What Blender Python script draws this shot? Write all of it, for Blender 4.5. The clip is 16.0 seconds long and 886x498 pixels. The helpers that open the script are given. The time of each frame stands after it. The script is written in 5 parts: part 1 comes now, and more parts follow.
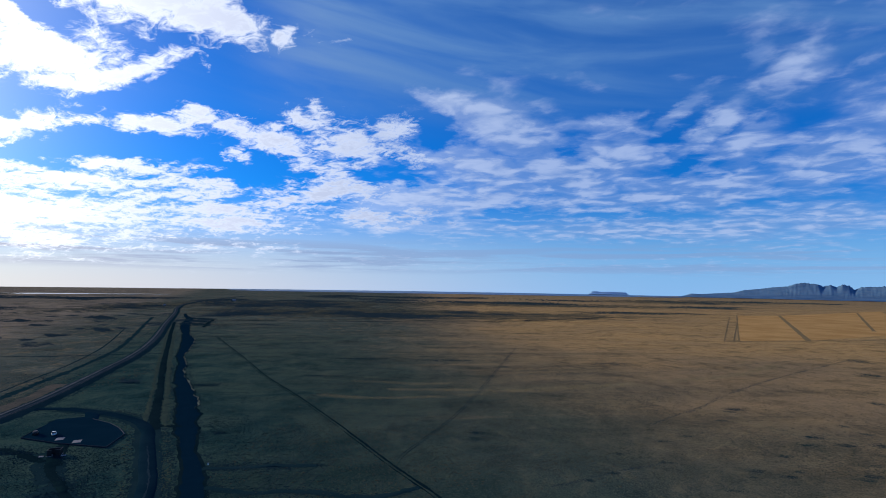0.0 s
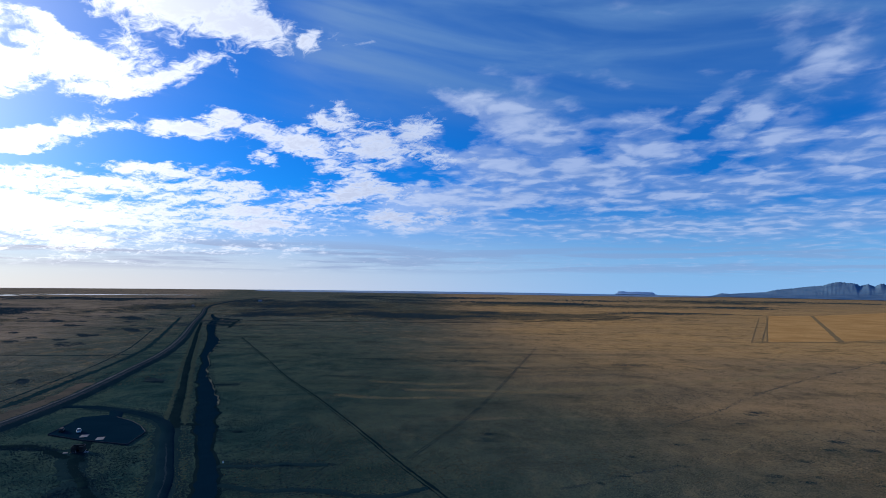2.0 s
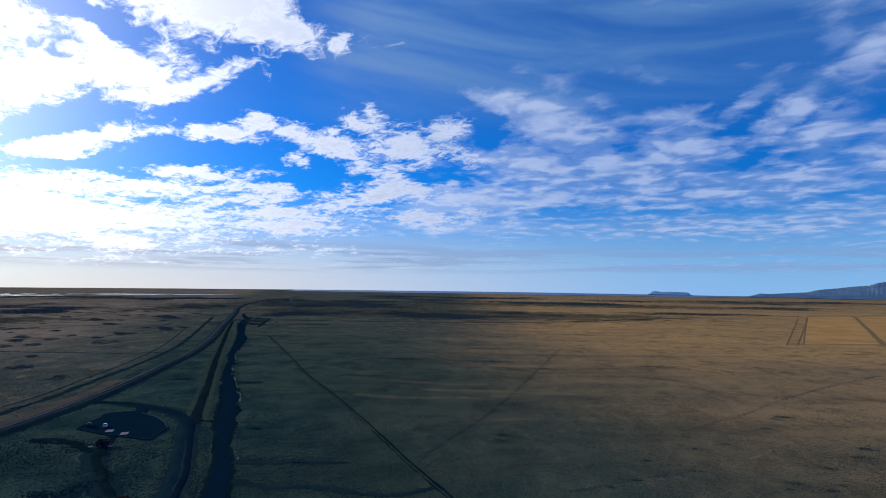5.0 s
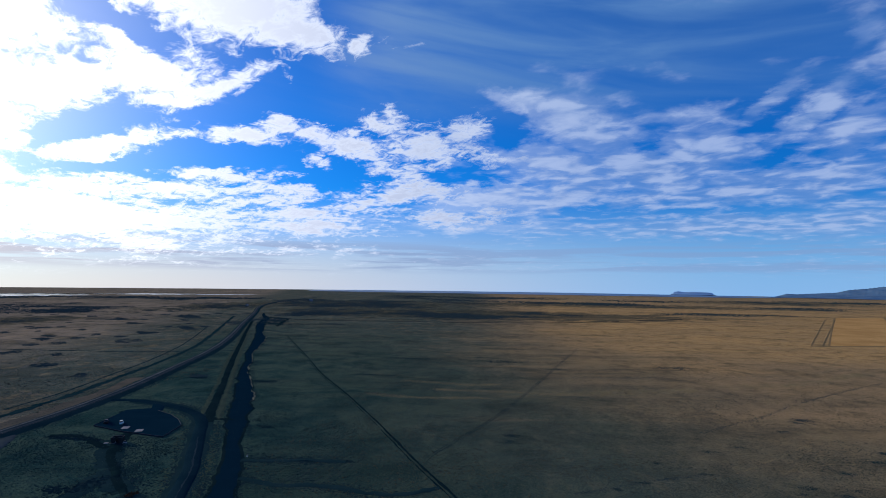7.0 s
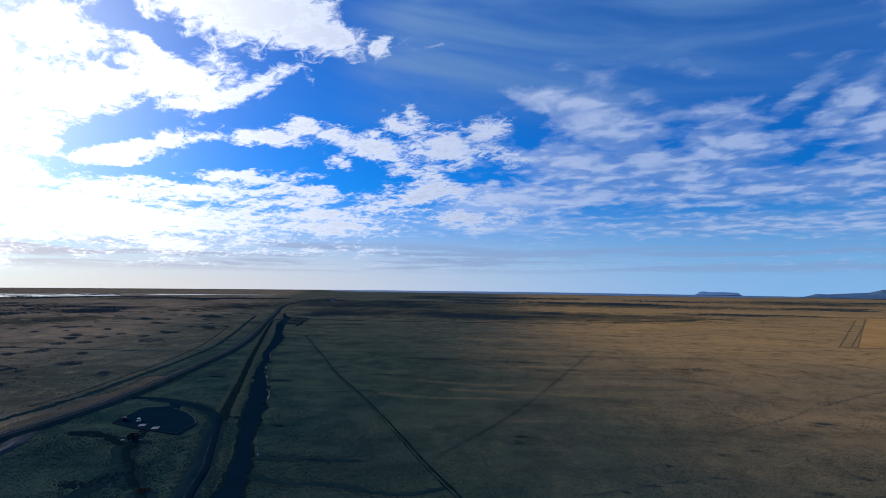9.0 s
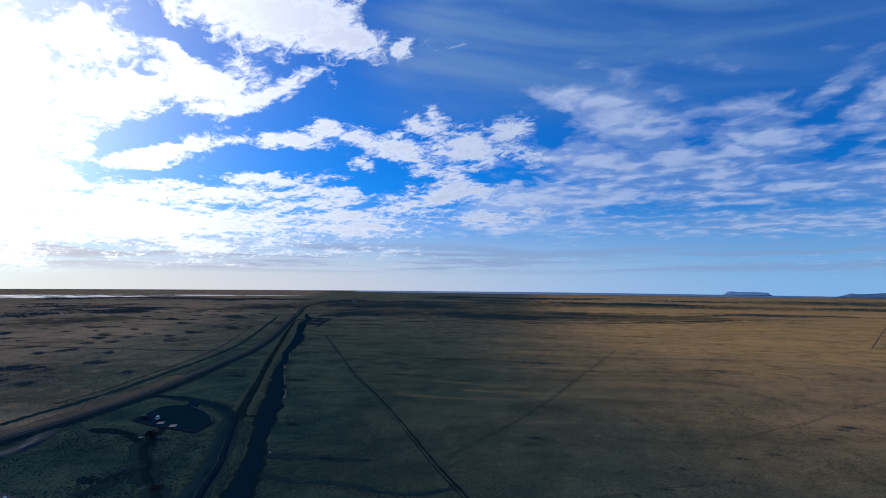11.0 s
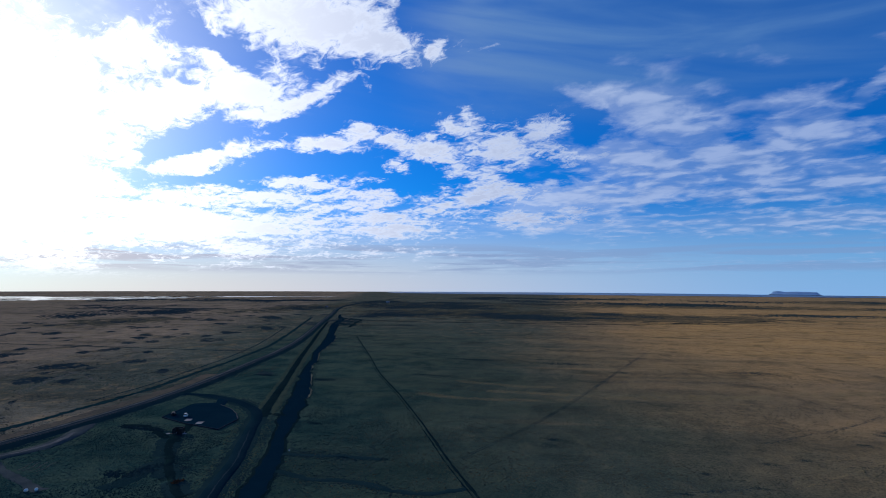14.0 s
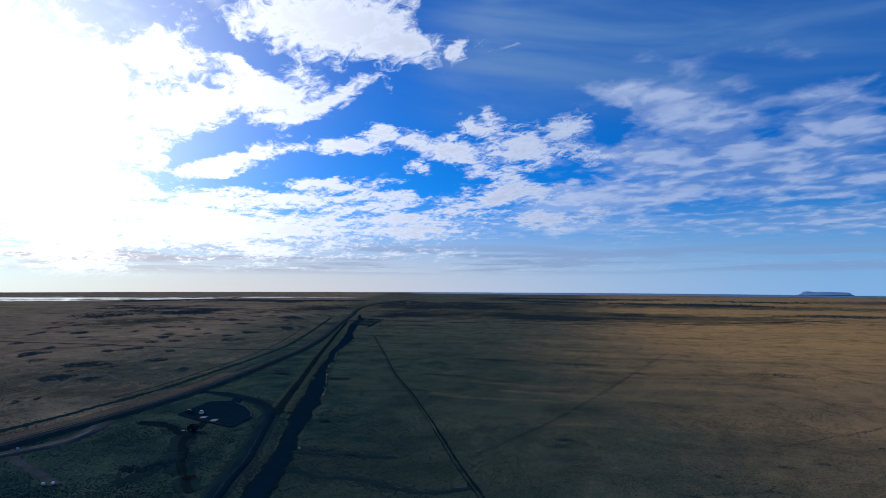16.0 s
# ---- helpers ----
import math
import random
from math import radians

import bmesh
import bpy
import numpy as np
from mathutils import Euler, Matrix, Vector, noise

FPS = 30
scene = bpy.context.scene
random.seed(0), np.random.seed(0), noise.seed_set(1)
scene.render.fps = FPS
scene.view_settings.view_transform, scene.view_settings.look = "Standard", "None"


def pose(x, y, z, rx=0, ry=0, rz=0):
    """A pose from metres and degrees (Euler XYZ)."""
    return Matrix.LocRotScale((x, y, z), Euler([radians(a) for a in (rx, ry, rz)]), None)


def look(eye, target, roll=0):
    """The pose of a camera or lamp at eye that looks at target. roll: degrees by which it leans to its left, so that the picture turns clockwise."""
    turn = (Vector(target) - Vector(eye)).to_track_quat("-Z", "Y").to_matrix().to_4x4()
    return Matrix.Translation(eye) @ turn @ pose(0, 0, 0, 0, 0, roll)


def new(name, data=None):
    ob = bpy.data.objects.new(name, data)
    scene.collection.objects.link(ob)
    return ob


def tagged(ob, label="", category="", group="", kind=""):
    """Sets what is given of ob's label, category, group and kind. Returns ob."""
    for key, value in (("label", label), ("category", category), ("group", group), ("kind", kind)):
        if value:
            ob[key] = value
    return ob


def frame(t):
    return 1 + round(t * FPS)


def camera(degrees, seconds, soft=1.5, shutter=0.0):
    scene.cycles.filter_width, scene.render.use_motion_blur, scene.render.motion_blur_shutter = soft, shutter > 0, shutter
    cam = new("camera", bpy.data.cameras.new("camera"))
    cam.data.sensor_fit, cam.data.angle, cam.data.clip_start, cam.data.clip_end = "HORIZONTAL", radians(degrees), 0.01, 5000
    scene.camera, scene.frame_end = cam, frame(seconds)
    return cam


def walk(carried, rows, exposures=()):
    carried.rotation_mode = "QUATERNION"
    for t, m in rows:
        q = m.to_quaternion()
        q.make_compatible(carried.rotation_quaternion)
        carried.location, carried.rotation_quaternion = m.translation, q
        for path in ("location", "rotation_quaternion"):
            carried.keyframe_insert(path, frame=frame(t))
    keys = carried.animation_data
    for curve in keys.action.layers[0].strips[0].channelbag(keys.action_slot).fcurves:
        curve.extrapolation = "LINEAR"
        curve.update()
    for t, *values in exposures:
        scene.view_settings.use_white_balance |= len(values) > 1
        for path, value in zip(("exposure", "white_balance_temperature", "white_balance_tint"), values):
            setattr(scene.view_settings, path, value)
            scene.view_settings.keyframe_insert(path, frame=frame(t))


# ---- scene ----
import itertools

# ---------------------------------------------------------------- camera
cam = camera(79.06, 16.0, soft=0.95)
# seconds, x, y, z, heading to the left, tilt up, lean to the right
ROWS = [
    (0.0, 0.00, 0.00, 51.00, 0.00, 3.85, -0.93),
    (0.5, 1.14, -0.14, 51.11, 0.71, 3.85, -0.87),
    (1.0, 2.25, -0.25, 51.21, 1.37, 3.85, -0.82),
    (2.0, 4.41, -0.38, 51.36, 2.60, 3.84, -0.77),
    (3.0, 6.51, -0.41, 51.47, 3.73, 3.83, -0.75),
    (4.0, 8.55, -0.34, 51.54, 4.80, 3.81, -0.76),
    (5.0, 10.56, -0.18, 51.58, 5.84, 3.79, -0.77),
    (6.0, 12.54, 0.06, 51.60, 6.88, 3.78, -0.77),
    (7.0, 14.50, 0.38, 51.61, 7.95, 3.77, -0.77),
    (8.0, 16.46, 0.77, 51.60, 9.05, 3.77, -0.74),
    (9.0, 18.42, 1.21, 51.59, 10.19, 3.77, -0.70),
    (10.0, 20.38, 1.71, 51.56, 11.38, 3.78, -0.64),
    (11.0, 22.35, 2.26, 51.51, 12.61, 3.79, -0.56),
    (12.0, 24.34, 2.85, 51.44, 13.86, 3.81, -0.47),
    (13.0, 26.33, 3.47, 51.35, 15.12, 3.84, -0.39),
    (14.0, 28.34, 4.13, 51.21, 16.35, 3.86, -0.31),
    (15.0, 30.35, 4.80, 51.03, 17.54, 3.89, -0.25),
    (16.0, 32.35, 5.49, 50.78, 18.63, 3.91, -0.24),
]
walk(cam, [(t, pose(x, y, z, 90 + tilt, 0, yaw) @ pose(0, 0, 0, 0, 0, -lean)) for t, x, y, z, yaw, tilt, lean in ROWS],
     [(0.0, 0.06, 6200, 10), (7.0, 0.01, 6180, 10), (16.0, -0.13, 6050, 10)])

# ---------------------------------------------------------------- sky, sun, light
SKY_TINT = (0.007, 0.066, 0.156)      # the clear sky's strength in red, green and blue
SUN_AZ, SUN_EL = -66.0, 13.0          # degrees clockwise from the y axis, degrees above the horizon
SUN_DIR = Vector((math.sin(radians(SUN_AZ)) * math.cos(radians(SUN_EL)), math.cos(radians(SUN_AZ)) * math.cos(radians(SUN_EL)), math.sin(radians(SUN_EL))))


class Nodes:
    """Shortcuts for a node tree."""

    def __init__(self, tree):
        self.tree = tree
        tree.nodes.clear()

    def add(self, kind):
        return self.tree.nodes.new(kind)

    def join(self, a, b):
        self.tree.links.new(a, b)

    def put(self, socket, value):
        if isinstance(value, bpy.types.NodeSocket):
            self.join(value, socket)
        else:
            socket.default_value = value

    def math(self, op, a, b=0.0, c=0.0, clamp=False):
        node = self.add("ShaderNodeMath")
        node.operation, node.use_clamp = op, clamp
        for socket, value in zip(node.inputs, (a, b, c)):
            self.put(socket, value)
        return node.outputs[0]

    def span(self, value, a, b, lo=0.0, hi=1.0, smooth=True):
        node = self.add("ShaderNodeMapRange")
        node.interpolation_type = "SMOOTHSTEP" if smooth else "LINEAR"
        for socket, v in zip(node.inputs[:5], (value, a, b, lo, hi)):
            self.put(socket, v)
        return node.outputs[0]

    def mix(self, factor, a, b, blend="MIX"):
        node = self.add("ShaderNodeMix")
        node.data_type, node.blend_type = "RGBA", blend
        self.put(node.inputs[0], factor)
        for socket, value in ((node.inputs[6], a), (node.inputs[7], b)):
            self.put(socket, (*value, 1.0) if isinstance(value, tuple) and len(value) == 3 else value)
        return node.outputs[2]

    def noise(self, vector, scale, detail=4.0, rough=0.55, distort=0.0, kind="FBM"):
        node = self.add("ShaderNodeTexNoise")
        node.noise_dimensions, node.noise_type = "3D", kind
        self.put(node.inputs["Vector"], vector)
        node.inputs["Scale"].default_value = scale
        node.inputs["Detail"].default_value = detail
        node.inputs["Roughness"].default_value = rough
        node.inputs["Distortion"].default_value = distort
        return node.outputs["Fac"]

    def xyz(self, x, y, z):
        node = self.add("ShaderNodeCombineXYZ")
        for socket, value in zip(node.inputs, (x, y, z)):
            self.put(socket, value)
        return node.outputs[0]


# Clouds on a chart of the sky: a plane that stands upright before the heading SKY_AXIS, one unit away.
# Each row: right, up, half length, half breadth, degrees by which it rises to the right, weight.
SKY_AXIS = -8.5
PILES = [
    (-0.424, 0.535, 0.211, 0.065, -8, 1.00), (-0.286, 0.492, 0.105, 0.046, -18, 0.95), (-0.155, 0.451, 0.027, 0.021, 20, 0.75), (-0.364, 0.388, 0.084, 0.023, 28, 0.85), (-0.433, 0.356, 0.053, 0.017, 10, 0.85),
    (-0.287, 0.389, 0.036, 0.014, -58, 0.85), (-0.790, 0.474, 0.126, 0.063, -20, 0.80), (-0.719, 0.381, 0.200, 0.065, 5, 0.82), (-0.547, 0.395, 0.105, 0.051, -10, 0.92), (-0.523, 0.342, 0.079, 0.021, 0, 0.88),
    (-0.621, 0.458, 0.063, 0.025, -30, 0.75), (-0.637, 0.253, 0.132, 0.028, 10, 1.00), (-0.808, 0.265, 0.063, 0.047, 0, 0.80), (-0.483, 0.277, 0.063, 0.012, -4, 0.60), (-0.302, 0.301, 0.065, 0.021, -22, 0.85),
    (-0.944, 0.367, 0.126, 0.158, 0, 0.85),
]
BELT = [
    (-0.381, 0.273, 0.089, 0.018, 4, 0.85), (-0.189, 0.268, 0.089, 0.026, -12, 0.85), (-0.114, 0.299, 0.074, 0.021, -18, 0.70), (-0.090, 0.330, 0.025, 0.013, -40, 0.60), (-0.033, 0.257, 0.079, 0.036, -10, 0.75),
    (-0.075, 0.203, 0.095, 0.027, -20, 0.70), (-0.225, 0.224, 0.047, 0.011, -5, 0.75), (-0.043, 0.173, 0.105, 0.023, 0, 0.66), (0.052, 0.298, 0.042, 0.038, 30, 0.62), (0.079, 0.244, 0.100, 0.025, -8, 0.60),
    (-0.282, 0.164, 0.126, 0.023, -4, 0.75), (-0.432, 0.202, 0.158, 0.016, -4, 0.70), (-0.238, 0.122, 0.126, 0.023, -4, 0.65), (0.016, 0.126, 0.158, 0.019, 0, 0.66), (-0.143, 0.145, 0.105, 0.019, 5, 0.70),
    (-0.622, 0.176, 0.274, 0.027, -3, 0.85),
]
SHEET = [
    (-0.672, 0.116, 0.316, 0.053, -2, 0.95), (-0.375, 0.110, 0.200, 0.032, -4, 0.70), (-0.236, 0.072, 0.189, 0.011, -2, 0.45), (-0.993, 0.171, 0.211, 0.126, 0, 1.00), (-0.511, 0.076, 0.337, 0.017, -2, 0.60),
    (-1.121, 0.420, 0.189, 0.168, 0, 1.00),
]
RIPPLES = [
    (0.153, 0.349, 0.095, 0.025, -14, 0.90), (0.271, 0.309, 0.100, 0.048, -20, 0.95), (0.212, 0.232, 0.121, 0.034, -12, 0.98), (0.111, 0.170, 0.121, 0.036, 12, 0.95), (0.239, 0.171, 0.126, 0.032, 16, 0.90),
    (0.388, 0.222, 0.116, 0.044, -6, 0.95), (0.495, 0.258, 0.111, 0.046, 10, 0.80), (0.409, 0.166, 0.137, 0.027, 8, 0.70), (0.579, 0.192, 0.158, 0.036, 14, 0.75), (0.643, 0.367, 0.100, 0.018, 44, 0.85),
    (0.717, 0.343, 0.100, 0.021, 38, 1.00), (0.774, 0.297, 0.116, 0.038, 24, 0.75), (0.739, 0.205, 0.147, 0.036, 16, 0.72), (0.820, 0.504, 0.044, 0.027, 40, 0.66), (0.464, 0.326, 0.126, 0.025, 4, 0.50),
    (0.535, 0.116, 0.232, 0.027, 4, 0.62),
]
RIPPLES_B = [
    (0.281, 0.118, 0.211, 0.019, 2, 0.50), (0.758, 0.130, 0.189, 0.038, 4, 0.66), (0.933, 0.481, 0.084, 0.036, 20, 0.60), (0.977, 0.284, 0.147, 0.063, 20, 0.75), (0.971, 0.154, 0.179, 0.042, 5, 0.65),
    (1.195, 0.341, 0.211, 0.147, 0, 0.60), (0.367, 0.275, 0.063, 0.032, -30, 0.60), (0.101, 0.111, 0.189, 0.017, 0, 0.45),
]
GAPS = [
    (-0.584, 0.481, 0.089, 0.018, -38, 0.90), (-0.683, 0.513, 0.058, 0.017, -10, 0.50), (-0.681, 0.285, 0.105, 0.021, 14, 0.85), (-0.662, 0.413, 0.047, 0.013, -20, 0.35), (-0.415, 0.325, 0.084, 0.013, 6, 0.35),
    (-0.309, 0.337, 0.126, 0.025, 12, 0.70), (-0.592, 0.217, 0.116, 0.008, 4, 0.60), (-0.391, 0.236, 0.158, 0.018, -4, 0.75), (-0.202, 0.366, 0.126, 0.046, 0, 0.80), (-0.019, 0.391, 0.158, 0.046, 4, 0.70),
    (0.127, 0.285, 0.038, 0.026, -10, 0.95), (-0.155, 0.206, 0.058, 0.013, -12, 0.55), (0.069, 0.194, 0.042, 0.009, -8, 0.55), (0.148, 0.197, 0.058, 0.009, -10, 0.50), (-0.208, 0.190, 0.063, 0.011, -4, 0.40),
    (-0.089, 0.074, 0.158, 0.011, 0, 0.40),
]
GAPS_B = [
    (0.323, 0.143, 0.116, 0.011, 6, 0.45), (0.291, 0.122, 0.074, 0.008, 4, 0.35), (0.389, 0.267, 0.027, 0.013, -20, 0.45), (0.467, 0.145, 0.084, 0.009, 4, 0.40), (0.650, 0.249, 0.055, 0.012, 28, 0.55),
    (0.604, 0.317, 0.063, 0.017, 44, 0.40), (0.681, 0.400, 0.063, 0.015, 44, 0.35), (0.730, 0.264, 0.053, 0.011, 26, 0.35), (0.551, 0.376, 0.116, 0.021, 4, 0.50), (0.620, 0.147, 0.126, 0.008, 0, 0.35),
    (0.439, 0.073, 0.274, 0.013, 2, 0.50), (0.014, 0.331, 0.042, 0.021, -10, 0.50), (0.044, 0.525, 0.232, 0.053, 0, 0.50), (0.391, 0.485, 0.274, 0.063, 0, 0.50), (0.662, 0.489, 0.105, 0.053, 0, 0.40),
]


def build_world():
    world = bpy.data.worlds.new("sky")
    world.use_nodes = True
    scene.world = world
    n = Nodes(world.node_tree)
    out, back = n.add("ShaderNodeOutputWorld"), n.add("ShaderNodeBackground")
    sky = n.add("ShaderNodeTexSky")
    sky.sky_type, sky.sun_disc = "NISHITA", False
    sky.sun_elevation, sky.sun_rotation = radians(SUN_EL), radians(SUN_AZ)
    sky.altitude, sky.air_density, sky.dust_density, sky.ozone_density = 50, 1.0, 0.4, 3.0
    way = n.add("ShaderNodeTexCoord").outputs["Generated"]
    split = n.add("ShaderNodeSeparateXYZ")
    n.join(way, split.inputs[0])
    x, y, z = split.outputs
    az = n.math("MULTIPLY", n.math("ARCTAN2", x, y), 57.2958)
    el = n.math("MULTIPLY", n.math("ARCSINE", z), 57.2958)
    # the cloud layer seen in perspective
    flat = n.math("DIVIDE", 1.0, n.math("ADD", n.math("MAXIMUM", z, 0.0), 0.22))
    px, py = n.math("MULTIPLY", x, flat), n.math("MULTIPLY", y, flat)
    layer = n.xyz(n.math("MULTIPLY_ADD", py, 0.30, px), n.math("MULTIPLY", py, 1.1), 0.0)
    puffs = n.noise(layer, 4.2, 10.0, 0.62, 0.5)
    curls = n.noise(layer, 17.0, 7.0, 0.70, 0.8)
    # ripples: rows that run nearly across the view and come nearer to the right
    nearer = n.math("DIVIDE", 1.0, n.math("ADD", n.math("MAXIMUM", z, 0.0), 0.10))
    rx, ry = n.math("MULTIPLY", x, nearer), n.math("MULTIPLY", y, nearer)
    rows = n.xyz(n.math("MULTIPLY", n.math("MULTIPLY_ADD", ry, -0.4, rx), 1.25), n.math("MULTIPLY", n.math("MULTIPLY_ADD", rx, 0.4, ry), 1.35), 3.0)
    ribs = n.noise(rows, 4.4, 4.0, 0.50, 0.35)

    # the chart, with outlines that wander
    ca, sa = math.cos(radians(SKY_AXIS)), math.sin(radians(SKY_AXIS))
    ahead = n.math("MAXIMUM", n.math("MULTIPLY_ADD", x, sa, n.math("MULTIPLY", y, ca)), 0.06)
    right = n.math("DIVIDE", n.math("MULTIPLY_ADD", y, -sa, n.math("MULTIPLY", x, ca)), ahead)
    up = n.math("DIVIDE", z, ahead)
    right = n.math("MULTIPLY_ADD", n.math("SUBTRACT", n.noise(layer, 7.0, 5.0, 0.62), 0.5), 0.11, right)
    up = n.math("MULTIPLY_ADD", n.math("SUBTRACT", n.noise(n.xyz(px, py, 9.0), 7.0, 5.0, 0.62), 0.5), 0.05, up)

    def banks(*lists):
        """The strongest of the banks at each place."""
        total = 0.0
        for u, v, wide, deep, turn, weight in itertools.chain(*lists):
            c, s = math.cos(radians(turn)), math.sin(radians(turn))
            along = n.math("MULTIPLY_ADD", right, c / wide, n.math("MULTIPLY_ADD", up, s / wide, -(u * c + v * s) / wide))
            over = n.math("MULTIPLY_ADD", up, c / deep, n.math("MULTIPLY_ADD", right, -s / deep, (u * s - v * c) / deep))
            hill = n.math("POWER", 0.407, n.math("MULTIPLY_ADD", along, along, n.math("MULTIPLY", over, over)))
            total = n.math("MAXIMUM", n.math("MULTIPLY", hill, weight), total)
        return total

    gaps = banks(GAPS, GAPS_B)
    rough = n.math("MULTIPLY_ADD", n.math("SUBTRACT", puffs, 0.5), 1.5, n.math("MULTIPLY", n.math("SUBTRACT", curls, 0.5), 1.65))
    heavy = n.math("ADD", n.math("SUBTRACT", banks(PILES, BELT, SHEET), gaps), rough)
    # low clouds lie in long level bands
    bands = n.noise(n.xyz(n.math("MULTIPLY", az, 0.05), n.math("MULTIPLY_ADD", az, 0.03, n.math("MULTIPLY", el, 0.55)), 5.0), 1.6, 5.0, 0.55, 0.5)
    heavy = n.math("MULTIPLY_ADD", n.math("SUBTRACT", bands, 0.52), n.span(el, 13.0, 7.0, 0.0, 1.6), heavy)
    heavy = n.math("SUBTRACT", heavy, n.span(az, 0.0, 14.0, 0.0, 0.30))
    soft = n.math("MULTIPLY_ADD", n.math("SUBTRACT", ribs, 0.5), 1.7, n.math("MULTIPLY", n.math("SUBTRACT", puffs, 0.5), 0.9))
    cover = n.math("SUBTRACT", banks(RIPPLES, RIPPLES_B), gaps)
    thin = n.math("ADD", cover, soft)
    mist = n.math("MULTIPLY", n.span(n.math("MULTIPLY_ADD", soft, 0.3, cover), 0.05, 0.55), 0.46)
    density = n.math("MAXIMUM", n.span(heavy, 0.14, 0.68), n.math("MAXIMUM", mist, n.math("MULTIPLY", n.span(thin, -0.02, 0.95), 0.80)))
    density = n.math("MULTIPLY", density, n.span(el, 0.2, 2.5))
    # thin high veil in long streaks, and grey bars low over the horizon
    veil = n.noise(n.xyz(n.math("MULTIPLY", az, 0.03), n.math("MULTIPLY_ADD", az, 0.03, n.math("MULTIPLY", el, 0.20)), 8.0), 1.6, 5.0, 0.5, 0.4)
    veil = n.math("MULTIPLY", n.span(veil, 0.30, 0.72, 0.25, 1.0), n.math("MULTIPLY", n.span(el, 14.0, 23.0, 0.0, 0.78), n.span(az, -24.0, -13.0, 0.12, 1.0)))
    low = n.noise(n.xyz(n.math("MULTIPLY", az, 0.045), n.math("MULTIPLY", el, 0.9), 2.0), 1.5, 6.0, 0.55, 0.3)
    bars = n.math("MULTIPLY", n.span(low, 0.42, 0.58), n.math("MULTIPLY", n.span(el, 0.9, 1.9), n.span(el, 5.0, 3.2)))
    # clouds are brighter round the sun
    dot = n.add("ShaderNodeVectorMath")
    dot.operation = "DOT_PRODUCT"
    n.join(way, dot.inputs[0])
    dot.inputs[1].default_value = SUN_DIR
    near = n.math("MAXIMUM", dot.outputs["Value"], 0.0)
    glow, halo = n.math("POWER", near, 6.5), n.math("MULTIPLY", n.math("POWER", near, 17.0), n.span(el, 1.5, 9.0, 0.25, 1.0))
    cloud = n.mix(n.span(heavy, 0.45, 0.95), (0.66, 0.73, 0.90), (0.50, 0.56, 0.74))
    cloud = n.mix(n.span(az, -18.0, 13.0), cloud, n.mix(n.span(ribs, 0.35, 0.65), (0.20, 0.32, 0.61), (0.42, 0.52, 0.76)))
    lit = n.mix(glow, cloud, (1.9, 1.85, 1.8))
    blue = n.mix(1.0, sky.outputs[0], SKY_TINT, "MULTIPLY")
    haze = n.span(el, 10.0, -1.0, 0.0, 0.85)
    dawn = n.math("POWER", near, 1.6)
    clear = n.mix(haze, blue, n.mix(dawn, (0.29, 0.52, 0.86), (1.06, 0.86, 0.73)))
    clear = n.mix(n.math("MULTIPLY", halo, 0.9), clear, (1.7, 1.62, 1.55))
    clear = n.mix(veil, clear, n.mix(glow, (0.125, 0.265, 0.53), (1.2, 1.2, 1.2)))
    clear = n.mix(n.math("MULTIPLY", bars, n.span(az, -20.0, 0.0, 0.80, 0.50)), clear, n.mix(glow, (0.24, 0.33, 0.55), (0.85, 0.74, 0.70)))
    n.join(n.mix(density, clear, lit), back.inputs[0])
    back.inputs[1].default_value = 1.0
    n.join(back.outputs[0], out.inputs[0])


build_world()
sun = new("sun", bpy.data.lights.new("sun", "SUN"))
sun.data.energy, sun.data.angle, sun.data.color = 4.35, radians(4), (1.0, 0.88, 0.70)
sun.matrix_world = look(SUN_DIR * 1000, (0, 0, 0))

# ---------------------------------------------------------------- materials


def surface(name, colours, scales, rough=0.9, bump=0.3, bump_scale=1.0, metal=0.0, spec=0.0):
    """A matt, mottled material: colours from dark to light over two scales of noise, and a fine relief."""
    m = bpy.data.materials.new(name)
    m.use_nodes = True
    n = Nodes(m.node_tree)
    out, bsdf = n.add("ShaderNodeOutputMaterial"), n.add("ShaderNodeBsdfPrincipled")
    where = n.add("ShaderNodeNewGeometry").outputs["Position"]
    wide, grain = n.noise(where, scales[0], 5.0), n.noise(where, scales[1], 4.0, 0.65)
    base = n.mix(n.span(wide, 0.35, 0.65), colours[0], colours[1])
    colour = n.mix(n.span(grain, 0.3, 0.7, 0.0, 0.75), base, colours[2])
    n.join(colour, bsdf.inputs["Base Color"])
    bsdf.inputs["Roughness"].default_value, bsdf.inputs["Metallic"].default_value = rough, metal
    bsdf.inputs["Specular IOR Level"].default_value = spec
    if bump:
        relief = n.add("ShaderNodeBump")
        relief.inputs["Strength"].default_value, relief.inputs["Distance"].default_value = bump, 0.15
        n.join(n.noise(where, bump_scale, 4.0, 0.6), relief.inputs["Height"])
        n.join(relief.outputs[0], bsdf.inputs["Normal"])
    n.join(bsdf.outputs[0], out.inputs[0])
    return m


